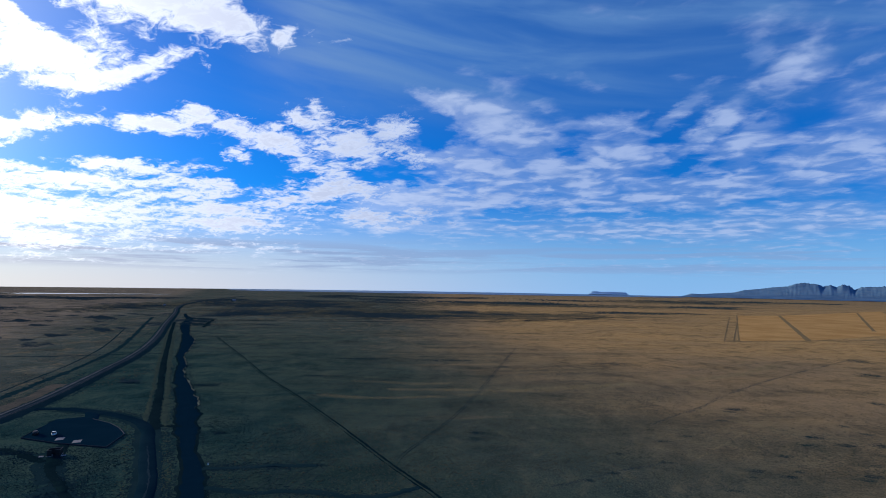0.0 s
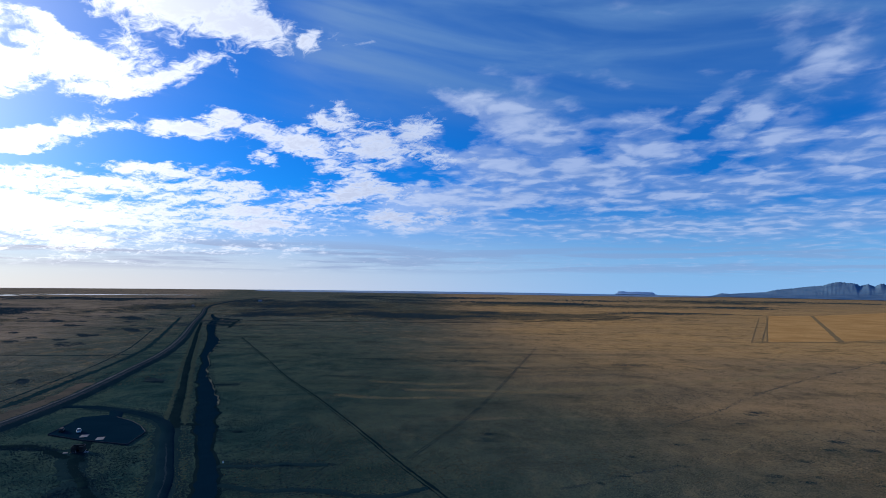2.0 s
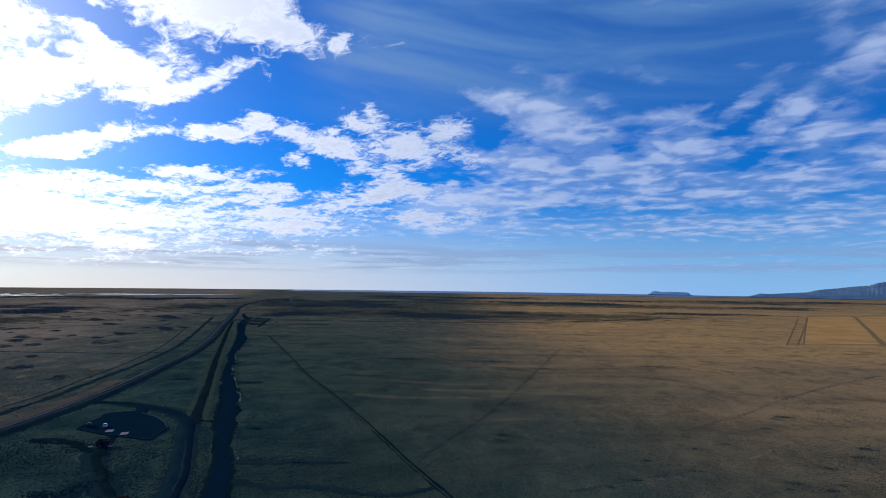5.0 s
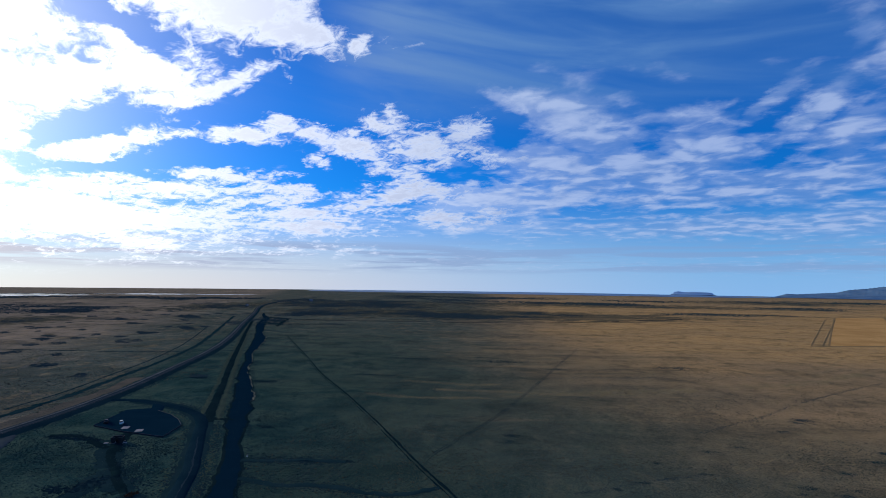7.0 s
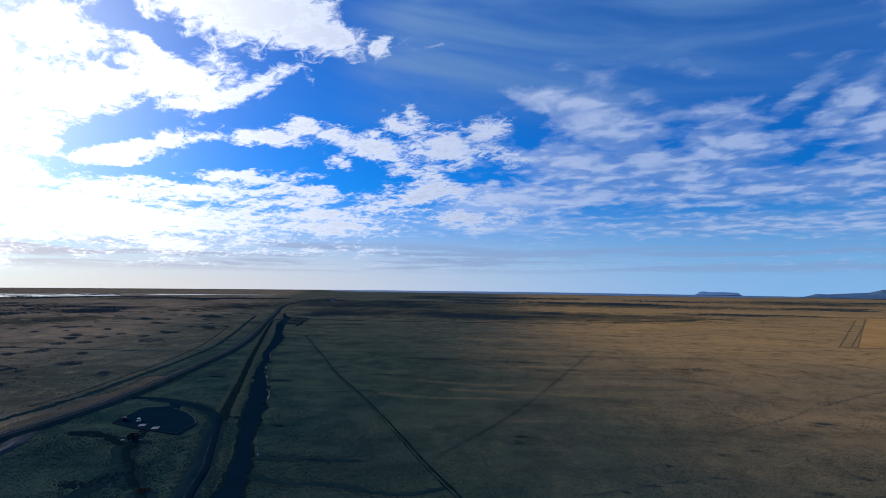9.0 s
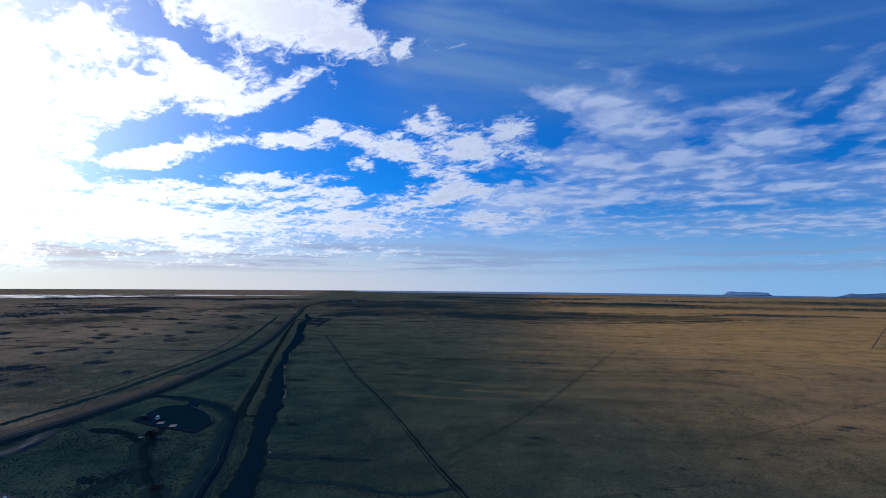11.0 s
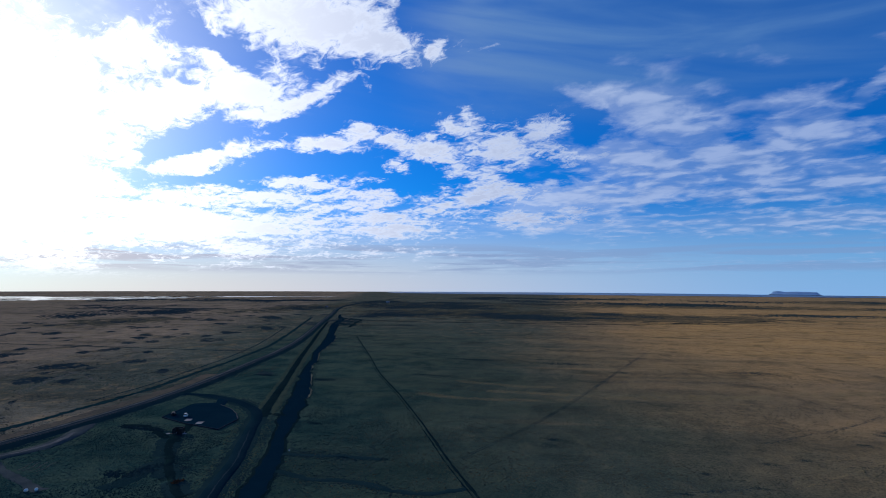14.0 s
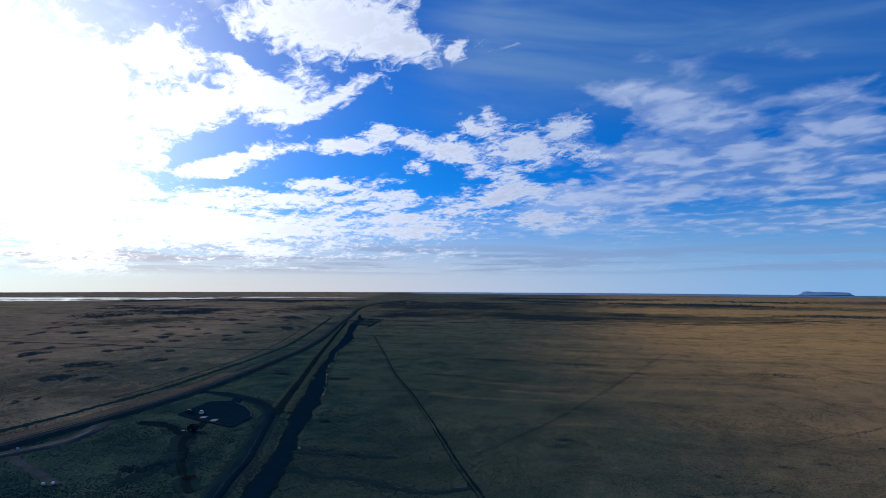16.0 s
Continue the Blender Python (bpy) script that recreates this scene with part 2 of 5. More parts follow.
def ground_material():
    m = bpy.data.materials.new("dry_grassland")
    m.use_nodes = True
    n = Nodes(m.node_tree)
    out, bsdf = n.add("ShaderNodeOutputMaterial"), n.add("ShaderNodeBsdfPrincipled")
    where = n.add("ShaderNodeNewGeometry").outputs["Position"]
    split = n.add("ShaderNodeSeparateXYZ")
    n.join(where, split.inputs[0])
    x, y, z = split.outputs
    # cloud shade painted over sedge and heath between road and hay meadows, ragged borders
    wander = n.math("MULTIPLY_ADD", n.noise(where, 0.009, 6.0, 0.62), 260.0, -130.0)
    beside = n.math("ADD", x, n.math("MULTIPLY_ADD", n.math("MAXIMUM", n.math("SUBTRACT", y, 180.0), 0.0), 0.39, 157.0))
    cloud_shade = n.math("MULTIPLY", n.span(beside, -14.0, 10.0), n.span(n.math("ADD", beside, wander), 410.0, 70.0))
    cloud_shade = n.math("MULTIPLY", cloud_shade, n.span(n.math("ADD", y, wander), 900.0, 260.0))
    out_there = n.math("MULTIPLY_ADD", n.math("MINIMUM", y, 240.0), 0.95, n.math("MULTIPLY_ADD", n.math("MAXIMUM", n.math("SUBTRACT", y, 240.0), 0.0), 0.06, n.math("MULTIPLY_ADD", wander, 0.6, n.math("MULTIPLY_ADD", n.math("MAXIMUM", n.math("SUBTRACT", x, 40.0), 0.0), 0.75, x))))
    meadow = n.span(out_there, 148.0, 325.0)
    # dark belts out on the plain
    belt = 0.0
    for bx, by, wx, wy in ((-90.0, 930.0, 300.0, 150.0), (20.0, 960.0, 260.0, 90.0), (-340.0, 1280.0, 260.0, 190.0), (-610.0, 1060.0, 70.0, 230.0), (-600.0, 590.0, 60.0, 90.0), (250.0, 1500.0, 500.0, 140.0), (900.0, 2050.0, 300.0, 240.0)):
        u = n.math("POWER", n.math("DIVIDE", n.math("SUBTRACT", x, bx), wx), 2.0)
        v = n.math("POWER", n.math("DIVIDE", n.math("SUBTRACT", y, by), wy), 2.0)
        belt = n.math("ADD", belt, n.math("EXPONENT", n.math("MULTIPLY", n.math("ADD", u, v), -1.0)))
    long = n.xyz(n.math("MULTIPLY", x, 0.55), y, 0.0)
    # mowing lines, all one way
    combed = n.noise(n.xyz(n.math("MULTIPLY_ADD", x, -0.66, n.math("MULTIPLY", y, 0.75)), n.math("MULTIPLY", n.math("MULTIPLY_ADD", x, 0.75, n.math("MULTIPLY", y, 0.66)), 0.10), 0.0), 0.30, 5.0, 0.6, 0.6)
    bandy = n.noise(n.xyz(n.math("MULTIPLY_ADD", y, 0.02, n.math("MULTIPLY", x, 0.11)), n.math("MULTIPLY_ADD", x, -0.16, y), 6.0), 0.042, 6.0, 0.6, 0.4)
    region = n.noise(long, 0.0075, 7.0, 0.62, 0.5)
    streak = n.noise(long, 0.045, 8.0, 0.68, 0.6)
    patch = n.noise(where, 0.035, 6.0, 0.62, 0.8)
    mottle = n.noise(where, 0.22, 5.0, 0.65, 0.4)
    tuft = n.noise(where, 0.9, 6.0, 0.75)
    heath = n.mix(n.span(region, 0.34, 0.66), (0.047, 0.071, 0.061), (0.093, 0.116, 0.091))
    # heath left of the road turns paler and warmer, a sunlit patch in colour
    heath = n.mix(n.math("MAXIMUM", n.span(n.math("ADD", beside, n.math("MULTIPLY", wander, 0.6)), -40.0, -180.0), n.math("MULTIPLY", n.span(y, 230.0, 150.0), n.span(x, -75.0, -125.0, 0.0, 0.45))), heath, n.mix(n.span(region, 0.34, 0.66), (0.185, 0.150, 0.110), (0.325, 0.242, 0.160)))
    # hay brightens to gold farther out, painting a sunlit band into the colour
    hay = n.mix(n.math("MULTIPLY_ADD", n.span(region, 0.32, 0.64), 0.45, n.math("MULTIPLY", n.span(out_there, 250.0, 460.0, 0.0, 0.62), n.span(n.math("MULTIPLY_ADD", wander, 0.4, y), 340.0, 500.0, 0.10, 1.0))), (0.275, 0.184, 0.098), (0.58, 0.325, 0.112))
    blots = n.noise(n.xyz(x, n.math("MULTIPLY", y, 0.8), 4.0), 0.022, 5.0, 0.6, 0.8)
    heath = n.mix(n.span(blots, 0.53, 0.66, 0.0, 0.65), heath, (0.045, 0.052, 0.044))
    heath = n.mix(n.span(blots, 0.44, 0.32, 0.0, 0.35), heath, (0.27, 0.205, 0.14))
    hay = n.mix(n.span(y, 900.0, 2300.0, 0.0, 0.5), hay, (0.25, 0.180, 0.110))
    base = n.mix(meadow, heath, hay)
    # the near corner of the meadow, darkened in its base colour
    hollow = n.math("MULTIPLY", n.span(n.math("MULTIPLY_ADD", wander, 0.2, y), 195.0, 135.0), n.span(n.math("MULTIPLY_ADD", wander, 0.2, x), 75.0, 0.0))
    # near left the base colour takes on the teal cast of deep shade
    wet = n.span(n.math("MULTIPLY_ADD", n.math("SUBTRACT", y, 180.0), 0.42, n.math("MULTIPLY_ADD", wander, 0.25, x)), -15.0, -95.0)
    # the shaded zone gets darker base colours than the open heath and hay
    base = n.mix(cloud_shade, base, n.mix(n.span(patch, 0.35, 0.62), n.mix(wet, (0.066, 0.087, 0.057), (0.052, 0.085, 0.060)), n.mix(wet, (0.029, 0.056, 0.044), (0.018, 0.052, 0.047))))
    dark = n.mix(cloud_shade, (0.038, 0.042, 0.027), n.mix(wet, (0.014, 0.028, 0.024), (0.005, 0.020, 0.021)))
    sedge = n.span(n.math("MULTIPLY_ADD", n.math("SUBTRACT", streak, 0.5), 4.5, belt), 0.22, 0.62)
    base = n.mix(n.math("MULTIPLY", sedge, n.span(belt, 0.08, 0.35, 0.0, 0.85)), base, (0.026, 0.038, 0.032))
    base = n.mix(n.math("MULTIPLY", n.span(streak, 0.53, 0.65), n.span(y, 220.0, 420.0, 0.28, 0.50)), base, dark)
    base = n.mix(n.span(streak, 0.44, 0.28, 0.0, 0.24), base, n.mix(cloud_shade, (0.34, 0.235, 0.11), (0.085, 0.115, 0.082)))
    base = n.mix(n.math("MULTIPLY", n.span(combed, 0.50, 0.68, 0.0, 0.13), n.math("MULTIPLY_ADD", meadow, 0.8, 0.2)), base, dark)
    base = n.mix(n.span(bandy, 0.50, 0.66, 0.0, 0.34), base, dark)
    base = n.mix(n.math("MULTIPLY", n.span(bandy, 0.47, 0.34, 0.0, 0.40), meadow), base, (0.43, 0.260, 0.115))
    base = n.mix(n.span(patch, 0.53, 0.67, 0.0, 0.44), base, dark)
    base = n.mix(n.span(mottle, 0.50, 0.74, 0.0, 0.38), base, dark)
    base = n.mix(n.span(tuft, 0.46, 0.64, 0.0, 0.40), base, dark)
    grit = n.noise(n.xyz(x, n.math("MULTIPLY", y, 0.6), 7.0), 0.10, 7.0, 0.78, 0.3)
    base = n.mix(n.span(grit, 0.52, 0.62, 0.0, 0.34), base, dark)
    base = n.mix(n.span(grit, 0.48, 0.37, 0.0, 0.30), base, n.mix(cloud_shade, (0.42, 0.27, 0.115), (0.078, 0.106, 0.073)))
    fleck = n.noise(where, 2.4, 3.0, 0.6)
    base = n.mix(n.math("MULTIPLY", n.span(fleck, 0.53, 0.64), n.math("MULTIPLY_ADD", cloud_shade, 0.25, 0.40)), base, (0.013, 0.020, 0.017))
    base = n.mix(n.math("MULTIPLY", n.span(fleck, 0.47, 0.36), n.math("MULTIPLY_ADD", cloud_shade, 0.25, 0.38)), base, n.mix(cloud_shade, (0.34, 0.25, 0.13), (0.066, 0.100, 0.072)))
    base = n.mix(n.span(tuft, 0.46, 0.30, 0.0, 0.40), base, n.mix(cloud_shade, (0.34, 0.25, 0.13), (0.070, 0.098, 0.070)))
    base = n.mix(n.math("MULTIPLY", hollow, n.math("MULTIPLY", n.span(x, -95.0, -60.0), 0.32)), base, (0.012, 0.030, 0.024))
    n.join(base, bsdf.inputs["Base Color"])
    bsdf.inputs["Roughness"].default_value = 0.95
    bsdf.inputs["Specular IOR Level"].default_value = 0.0
    relief = n.add("ShaderNodeBump")
    relief.inputs["Strength"].default_value, relief.inputs["Distance"].default_value = 0.6, 0.35
    n.join(n.math("ADD", tuft, n.math("MULTIPLY", mottle, 1.5)), relief.inputs["Height"])
    n.join(relief.outputs[0], bsdf.inputs["Normal"])
    n.join(bsdf.outputs[0], out.inputs[0])
    return m


def water_material(name, colour, rough, bump, scale, spec=0.5):
    m = bpy.data.materials.new(name)
    m.use_nodes = True
    n = Nodes(m.node_tree)
    out, bsdf = n.add("ShaderNodeOutputMaterial"), n.add("ShaderNodeBsdfPrincipled")
    where = n.add("ShaderNodeNewGeometry").outputs["Position"]
    shade = n.noise(where, scale * 0.2, 4.0)
    n.join(n.mix(n.span(shade, 0.35, 0.65), colour, tuple(c * 1.1 for c in colour)), bsdf.inputs["Base Color"])
    bsdf.inputs["Roughness"].default_value = rough
    bsdf.inputs["IOR"].default_value = 1.33
    bsdf.inputs["Specular IOR Level"].default_value = spec
    relief = n.add("ShaderNodeBump")
    relief.inputs["Strength"].default_value, relief.inputs["Distance"].default_value = bump, 0.1
    n.join(n.noise(where, scale, 3.0), relief.inputs["Height"])
    n.join(relief.outputs[0], bsdf.inputs["Normal"])
    n.join(bsdf.outputs[0], out.inputs[0])
    return m


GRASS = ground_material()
NEW_ASPHALT = surface("dark_asphalt", ((0.003, 0.017, 0.029), (0.005, 0.021, 0.034), (0.004, 0.019, 0.031)), (0.12, 2.0), 0.85, 0.1, 4.0)
ROAD_TOP = surface("tarred_road", ((0.016, 0.028, 0.036), (0.027, 0.040, 0.048), (0.021, 0.033, 0.040)), (0.12, 1.6), 0.8, 0.15, 4.0)
WORN = surface("worn_gravel_track", ((0.016, 0.032, 0.041), (0.032, 0.048, 0.056), (0.021, 0.037, 0.045)), (0.3, 2.5), 0.9, 0.2, 3.0)
PALE_GRIT = surface("pale_road_grit", ((0.085, 0.090, 0.092), (0.135, 0.132, 0.126), (0.066, 0.074, 0.078)), (0.15, 1.8), 0.9, 0.2, 3.0)
GRAVEL = surface("grey_gravel", ((0.070, 0.068, 0.064), (0.125, 0.115, 0.105), (0.085, 0.080, 0.074)), (0.10, 1.5), 0.95, 0.4, 3.0)
DARK_GRAVEL = surface("dark_gravel", ((0.004, 0.017, 0.026), (0.009, 0.025, 0.034), (0.006, 0.020, 0.029)), (0.10, 1.5), 0.95, 0.4, 3.0)
DITCH = surface("wet_sedge", ((0.004, 0.014, 0.017), (0.009, 0.021, 0.023), (0.006, 0.016, 0.019)), (0.08, 0.8), 0.9, 0.5, 1.0)
SCRUB = surface("dark_scrub", ((0.027, 0.042, 0.040), (0.050, 0.064, 0.056), (0.036, 0.050, 0.046)), (0.10, 0.7), 0.95, 0.7, 0.9)
STRAW = surface("stubble_field", ((0.47, 0.245, 0.078), (0.64, 0.355, 0.12), (0.40, 0.212, 0.070)), (0.02, 0.35), 0.95, 0.4, 0.6)
SILT = surface("pale_silt", ((0.125, 0.130, 0.090), (0.19, 0.19, 0.13), (0.10, 0.105, 0.075)), (0.2, 1.5), 0.95, 0.4, 1.0)
# mountain rock, with the blue of distant haze mixed into its base colour
HAZE_ROCK = surface("haze_blue_rock", ((0.050, 0.120, 0.215), (0.095, 0.185, 0.285), (0.125, 0.180, 0.245)), (0.010, 0.05), 0.95, 0.6, 0.02)
# island rock, paled and blued in colour to stand for far haze
HAZE_ISLE = surface("hazed_island_rock", ((0.20, 0.33, 0.50), (0.25, 0.38, 0.55), (0.22, 0.34, 0.48)), (0.01, 0.05), 0.95, 0.4, 0.02)
STREAM = water_material("stream_water", (0.003, 0.0155, 0.027), 0.6, 0.0, 0.8, 0.0)
SEA = water_material("sea_water", (0.03, 0.07, 0.13), 0.35, 0.4, 0.05)
SHALLOWS = water_material("estuary_water", (0.06, 0.07, 0.08), 0.10, 0.03, 0.05)
WHITE = surface("white_paint", ((0.74, 0.70, 0.63), (0.82, 0.78, 0.71), (0.68, 0.64, 0.58)), (0.6, 5.0), 0.45, 0.0)
DARK_PAINT = surface("dark_car_paint", ((0.03, 0.018, 0.018), (0.04, 0.025, 0.024), (0.025, 0.015, 0.015)), (0.6, 5.0), 0.5, 0.0, spec=0.15)
GLASS = surface("tinted_glass", ((0.01, 0.012, 0.015), (0.015, 0.018, 0.02), (0.01, 0.01, 0.012)), (1.0, 5.0), 0.08, 0.0, spec=0.6)
RUBBER = surface("tyre_rubber", ((0.015, 0.015, 0.015), (0.022, 0.022, 0.022), (0.018, 0.018, 0.018)), (3.0, 20.0), 0.8, 0.0)
STEEL = surface("wheel_metal", ((0.35, 0.35, 0.36), (0.45, 0.45, 0.46), (0.3, 0.3, 0.3)), (3.0, 20.0), 0.35, 0.0, metal=0.9)
CONCRETE = surface("pale_concrete", ((0.25, 0.23, 0.22), (0.31, 0.29, 0.27), (0.22, 0.20, 0.19)), (0.5, 4.0), 0.85, 0.1, 6.0)
TIMBER = surface("dark_timber", ((0.030, 0.028, 0.026), (0.050, 0.046, 0.042), (0.025, 0.022, 0.02)), (0.8, 6.0), 0.8, 0.2, 8.0)
WRAP = surface("white_bale_wrap", ((0.76, 0.70, 0.60), (0.86, 0.80, 0.70), (0.68, 0.62, 0.54)), (0.8, 4.0), 0.4, 0.2, 5.0)
KERB = surface("kerb_stone", ((0.08, 0.085, 0.085), (0.12, 0.12, 0.115), (0.07, 0.07, 0.07)), (0.5, 4.0), 0.85, 0.1, 6.0)
MARGIN = surface("rank_field_margin", ((0.235, 0.155, 0.072), (0.30, 0.195, 0.088), (0.19, 0.130, 0.062)), (0.08, 0.8), 0.95, 0.5, 1.0)
RUST = surface("rust_shrub", ((0.070, 0.034, 0.020), (0.11, 0.050, 0.026), (0.050, 0.030, 0.018)), (0.5, 4.0), 0.95, 0.0)
LAYBY = surface("cool_gravel", ((0.034, 0.046, 0.050), (0.066, 0.078, 0.078), (0.040, 0.052, 0.055)), (0.10, 1.5), 0.95, 0.4, 3.0)
TURF = surface("dark_turf", ((0.009, 0.026, 0.029), (0.017, 0.037, 0.039), (0.012, 0.030, 0.033)), (0.08, 0.9), 0.95, 0.5, 1.0)
DARK_SCRUB = surface("black_heather", ((0.013, 0.028, 0.029), (0.024, 0.040, 0.039), (0.017, 0.032, 0.032)), (0.3, 2.0), 0.95, 0.5, 1.0)
BANK_GRASS = surface("yellow_bank_grass", ((0.060, 0.072, 0.040), (0.100, 0.106, 0.056), (0.044, 0.056, 0.034)), (0.10, 1.2), 0.95, 0.4, 1.0)
HAY = surface("loose_hay", ((0.24, 0.18, 0.085), (0.33, 0.24, 0.11), (0.19, 0.14, 0.066)), (0.05, 0.8), 0.95, 0.4, 1.0)
DARK_KERB = surface("dark_kerb_stone", ((0.028, 0.036, 0.042), (0.042, 0.050, 0.055), (0.03, 0.037, 0.042)), (0.5, 4.0), 0.85, 0.1, 6.0)
MEADOW_SCRUB = surface("meadow_scrub", ((0.020, 0.038, 0.034), (0.036, 0.050, 0.040), (0.019, 0.036, 0.033)), (0.3, 2.0), 0.95, 0.4, 1.0)
EARTH = surface("bare_earth", ((0.088, 0.078, 0.059), (0.142, 0.114, 0.080), (0.063, 0.060, 0.047)), (0.06, 0.9), 0.95, 0.4, 1.0)
STRIP = surface("dull_bank_grass", ((0.040, 0.057, 0.041), (0.064, 0.080, 0.053), (0.028, 0.044, 0.034)), (0.15, 1.2), 0.95, 0.4, 1.0)
TRAIL = surface("trodden_heath", ((0.19, 0.155, 0.11), (0.26, 0.21, 0.145), (0.16, 0.13, 0.092)), (0.1, 1.0), 0.95, 0.3, 1.0)

# ---------------------------------------------------------------- helpers for building
HOME = Vector((16.0, 0.0, 0.0))       # the ground's middle, under the flight
REACH = 4150.0                        # the ground ends here, at the horizon


def rise(x, y):
    """Height of the ground: gentle swells, growing with the distance."""
    d = math.hypot(x - HOME.x, y)
    near = 0.30 * noise.noise(Vector((x / 75.0, y / 75.0, 0.3)))
    far = min(1.0, max(0.0, (d - 900.0) / 1500.0))
    return near + far * 1.0 * noise.noise(Vector((x / 420.0, y / 420.0, 5.1)))


def sheet(name, verts, faces, material, smooth=True):
    me = bpy.data.meshes.new(name)
    me.from_pydata([tuple(v) for v in verts], [], faces)
    me.materials.append(material)
    if smooth:
        me.polygons.foreach_set("use_smooth", [True] * len(me.polygons))
    me.update()
    return new(name, me)


def part(name, bm, material, parent, label=""):
    """A bmesh as one mesh object under a thing or a part."""
    me = bpy.data.meshes.new(name)
    bm.to_mesh(me)
    bm.free()
    me.materials.append(material)
    ob = new(name, me)
    ob.parent = parent
    return tagged(ob, label) if label else ob


def under(ob, parent, label=""):
    ob.parent = parent
    return tagged(ob, label) if label else ob


def smooth_line(points, step):
    """A Catmull-Rom line through points, in even steps."""
    pts = [Vector(p[:2]) for p in points]
    pts = [pts[0] * 2 - pts[1]] + pts + [pts[-1] * 2 - pts[-2]]
    fine = []
    for a, b, c, d in zip(pts, pts[1:], pts[2:], pts[3:]):
        count = max(2, int((c - b).length / step))
        for i in range(count):
            t = i / count
            fine.append(0.5 * (2 * b + (c - a) * t + (2 * a - 5 * b + 4 * c - d) * t * t + (3 * b - a - 3 * c + d) * t ** 3))
    fine.append(pts[-2])
    return fine


def across(line):
    """For each point of a line its normal to the right."""
    out = []
    for i in range(len(line)):
        way = (line[min(i + 1, len(line) - 1)] - line[max(i - 1, 0)]).normalized()
        out.append(Vector((way.y, -way.x)))
    return out


def ribbon(name, points, profile, material, step=6.0, ragged=0.0, lift=0.0):
    """A band along a line; profile: (offset to the right, height) from one edge to the other."""
    line = smooth_line(points, step)
    verts, faces = [], []
    k = len(profile)
    for i, (p, n) in enumerate(zip(line, across(line))):
        for j, (off, h) in enumerate(profile):
            if ragged and j in (0, k - 1):
                off += ragged * (0.55 * noise.noise(Vector((p.x / 13.0, p.y / 13.0, j * 7.7))) + 0.5 * noise.noise(Vector((p.x / 3.1, p.y / 3.1, j * 3.7))) + 0.45 * noise.noise(Vector((p.x / 1.3, p.y / 1.3, j * 5.7))))
            q = p + n * off
            verts.append((q.x, q.y, rise(p.x, p.y) + h + lift))
        if i:
            for j in range(k - 1):
                a = (i - 1) * k + j
                faces.append((a, a + 1, a + k + 1, a + k))
    return sheet(name, verts, faces, material)


def slab(name, corners, height, material, lift=0.0, bevel=0.0, rough_edge=0.0):
    """A low plate over a polygon, standing on the ground."""
    bm = bmesh.new()
    top = []
    for i, (a, b) in enumerate(zip(corners, corners[1:] + corners[:1])):
        a, b = Vector(a), Vector(b)
        count = max(1, int((b - a).length / 6.0)) if rough_edge else 1
        for s in range(count):
            p = a.lerp(b, s / count)
            if rough_edge:
                p += Vector((noise.noise(Vector((p.x / 9, p.y / 9, 1))), noise.noise(Vector((p.x / 9, p.y / 9, 4))))) * rough_edge
            top.append(p)
    zt = max(rise(p.x, p.y) for p in top) + height + lift
    upper = [bm.verts.new((p.x, p.y, zt)) for p in top]
    lower = [bm.verts.new((p.x, p.y, zt - height - 0.9)) for p in top]
    bm.faces.new(upper)
    for i in range(len(top)):
        j = (i + 1) % len(top)
        bm.faces.new((upper[i], lower[i], lower[j], upper[j]))
    bmesh.ops.recalc_face_normals(bm, faces=bm.faces)
    return bm, zt


def plate(name, corners, height, material, lift=0.0, rough_edge=0.0):
    bm, zt = slab(name, corners, height, material, lift, 0.0, rough_edge)
    me = bpy.data.meshes.new(name)
    bm.to_mesh(me)
    bm.free()
    me.materials.append(material)
    return new(name, me), zt


def box(bm, x0, x1, y0, y1, z0, z1, bevel=0.0):
    """Adds a box with softened edges to a bmesh."""
    made = bmesh.ops.create_cube(bm, size=1.0, matrix=Matrix.Translation(((x0 + x1) / 2, (y0 + y1) / 2, (z0 + z1) / 2)) @ Matrix.Diagonal((x1 - x0, y1 - y0, z1 - z0, 1)))
    if bevel:
        edges = list({e for v in made["verts"] for e in v.link_edges})
        bmesh.ops.bevel(bm, geom=edges, offset=bevel, segments=2, profile=0.5, affect="EDGES")


# ---------------------------------------------------------------- ground, sea, far land
def build_ground():
    angles = list(np.radians(np.arange(-75, 60.01, 0.42))) + list(np.radians(np.arange(65, 284, 5.0)))
    radii = [0.0] + list(np.geomspace(14.0, REACH, 330))
    verts, faces = [(HOME.x, 0.0, rise(HOME.x, 0))], []
    n = len(angles)
    for r in radii[1:]:
        for a in angles:
            x, y = HOME.x + r * math.sin(a), r * math.cos(a)
            verts.append((x, y, rise(x, y)))
    for j in range(n):
        faces.append((0, 1 + (j + 1) % n, 1 + j))
    for i in range(len(radii) - 2):
        for j in range(n):
            a, b = 1 + i * n + j, 1 + i * n + (j + 1) % n
            faces.append((a, b, b + n, a + n))
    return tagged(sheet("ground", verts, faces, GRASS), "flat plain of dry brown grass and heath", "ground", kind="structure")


build_ground()


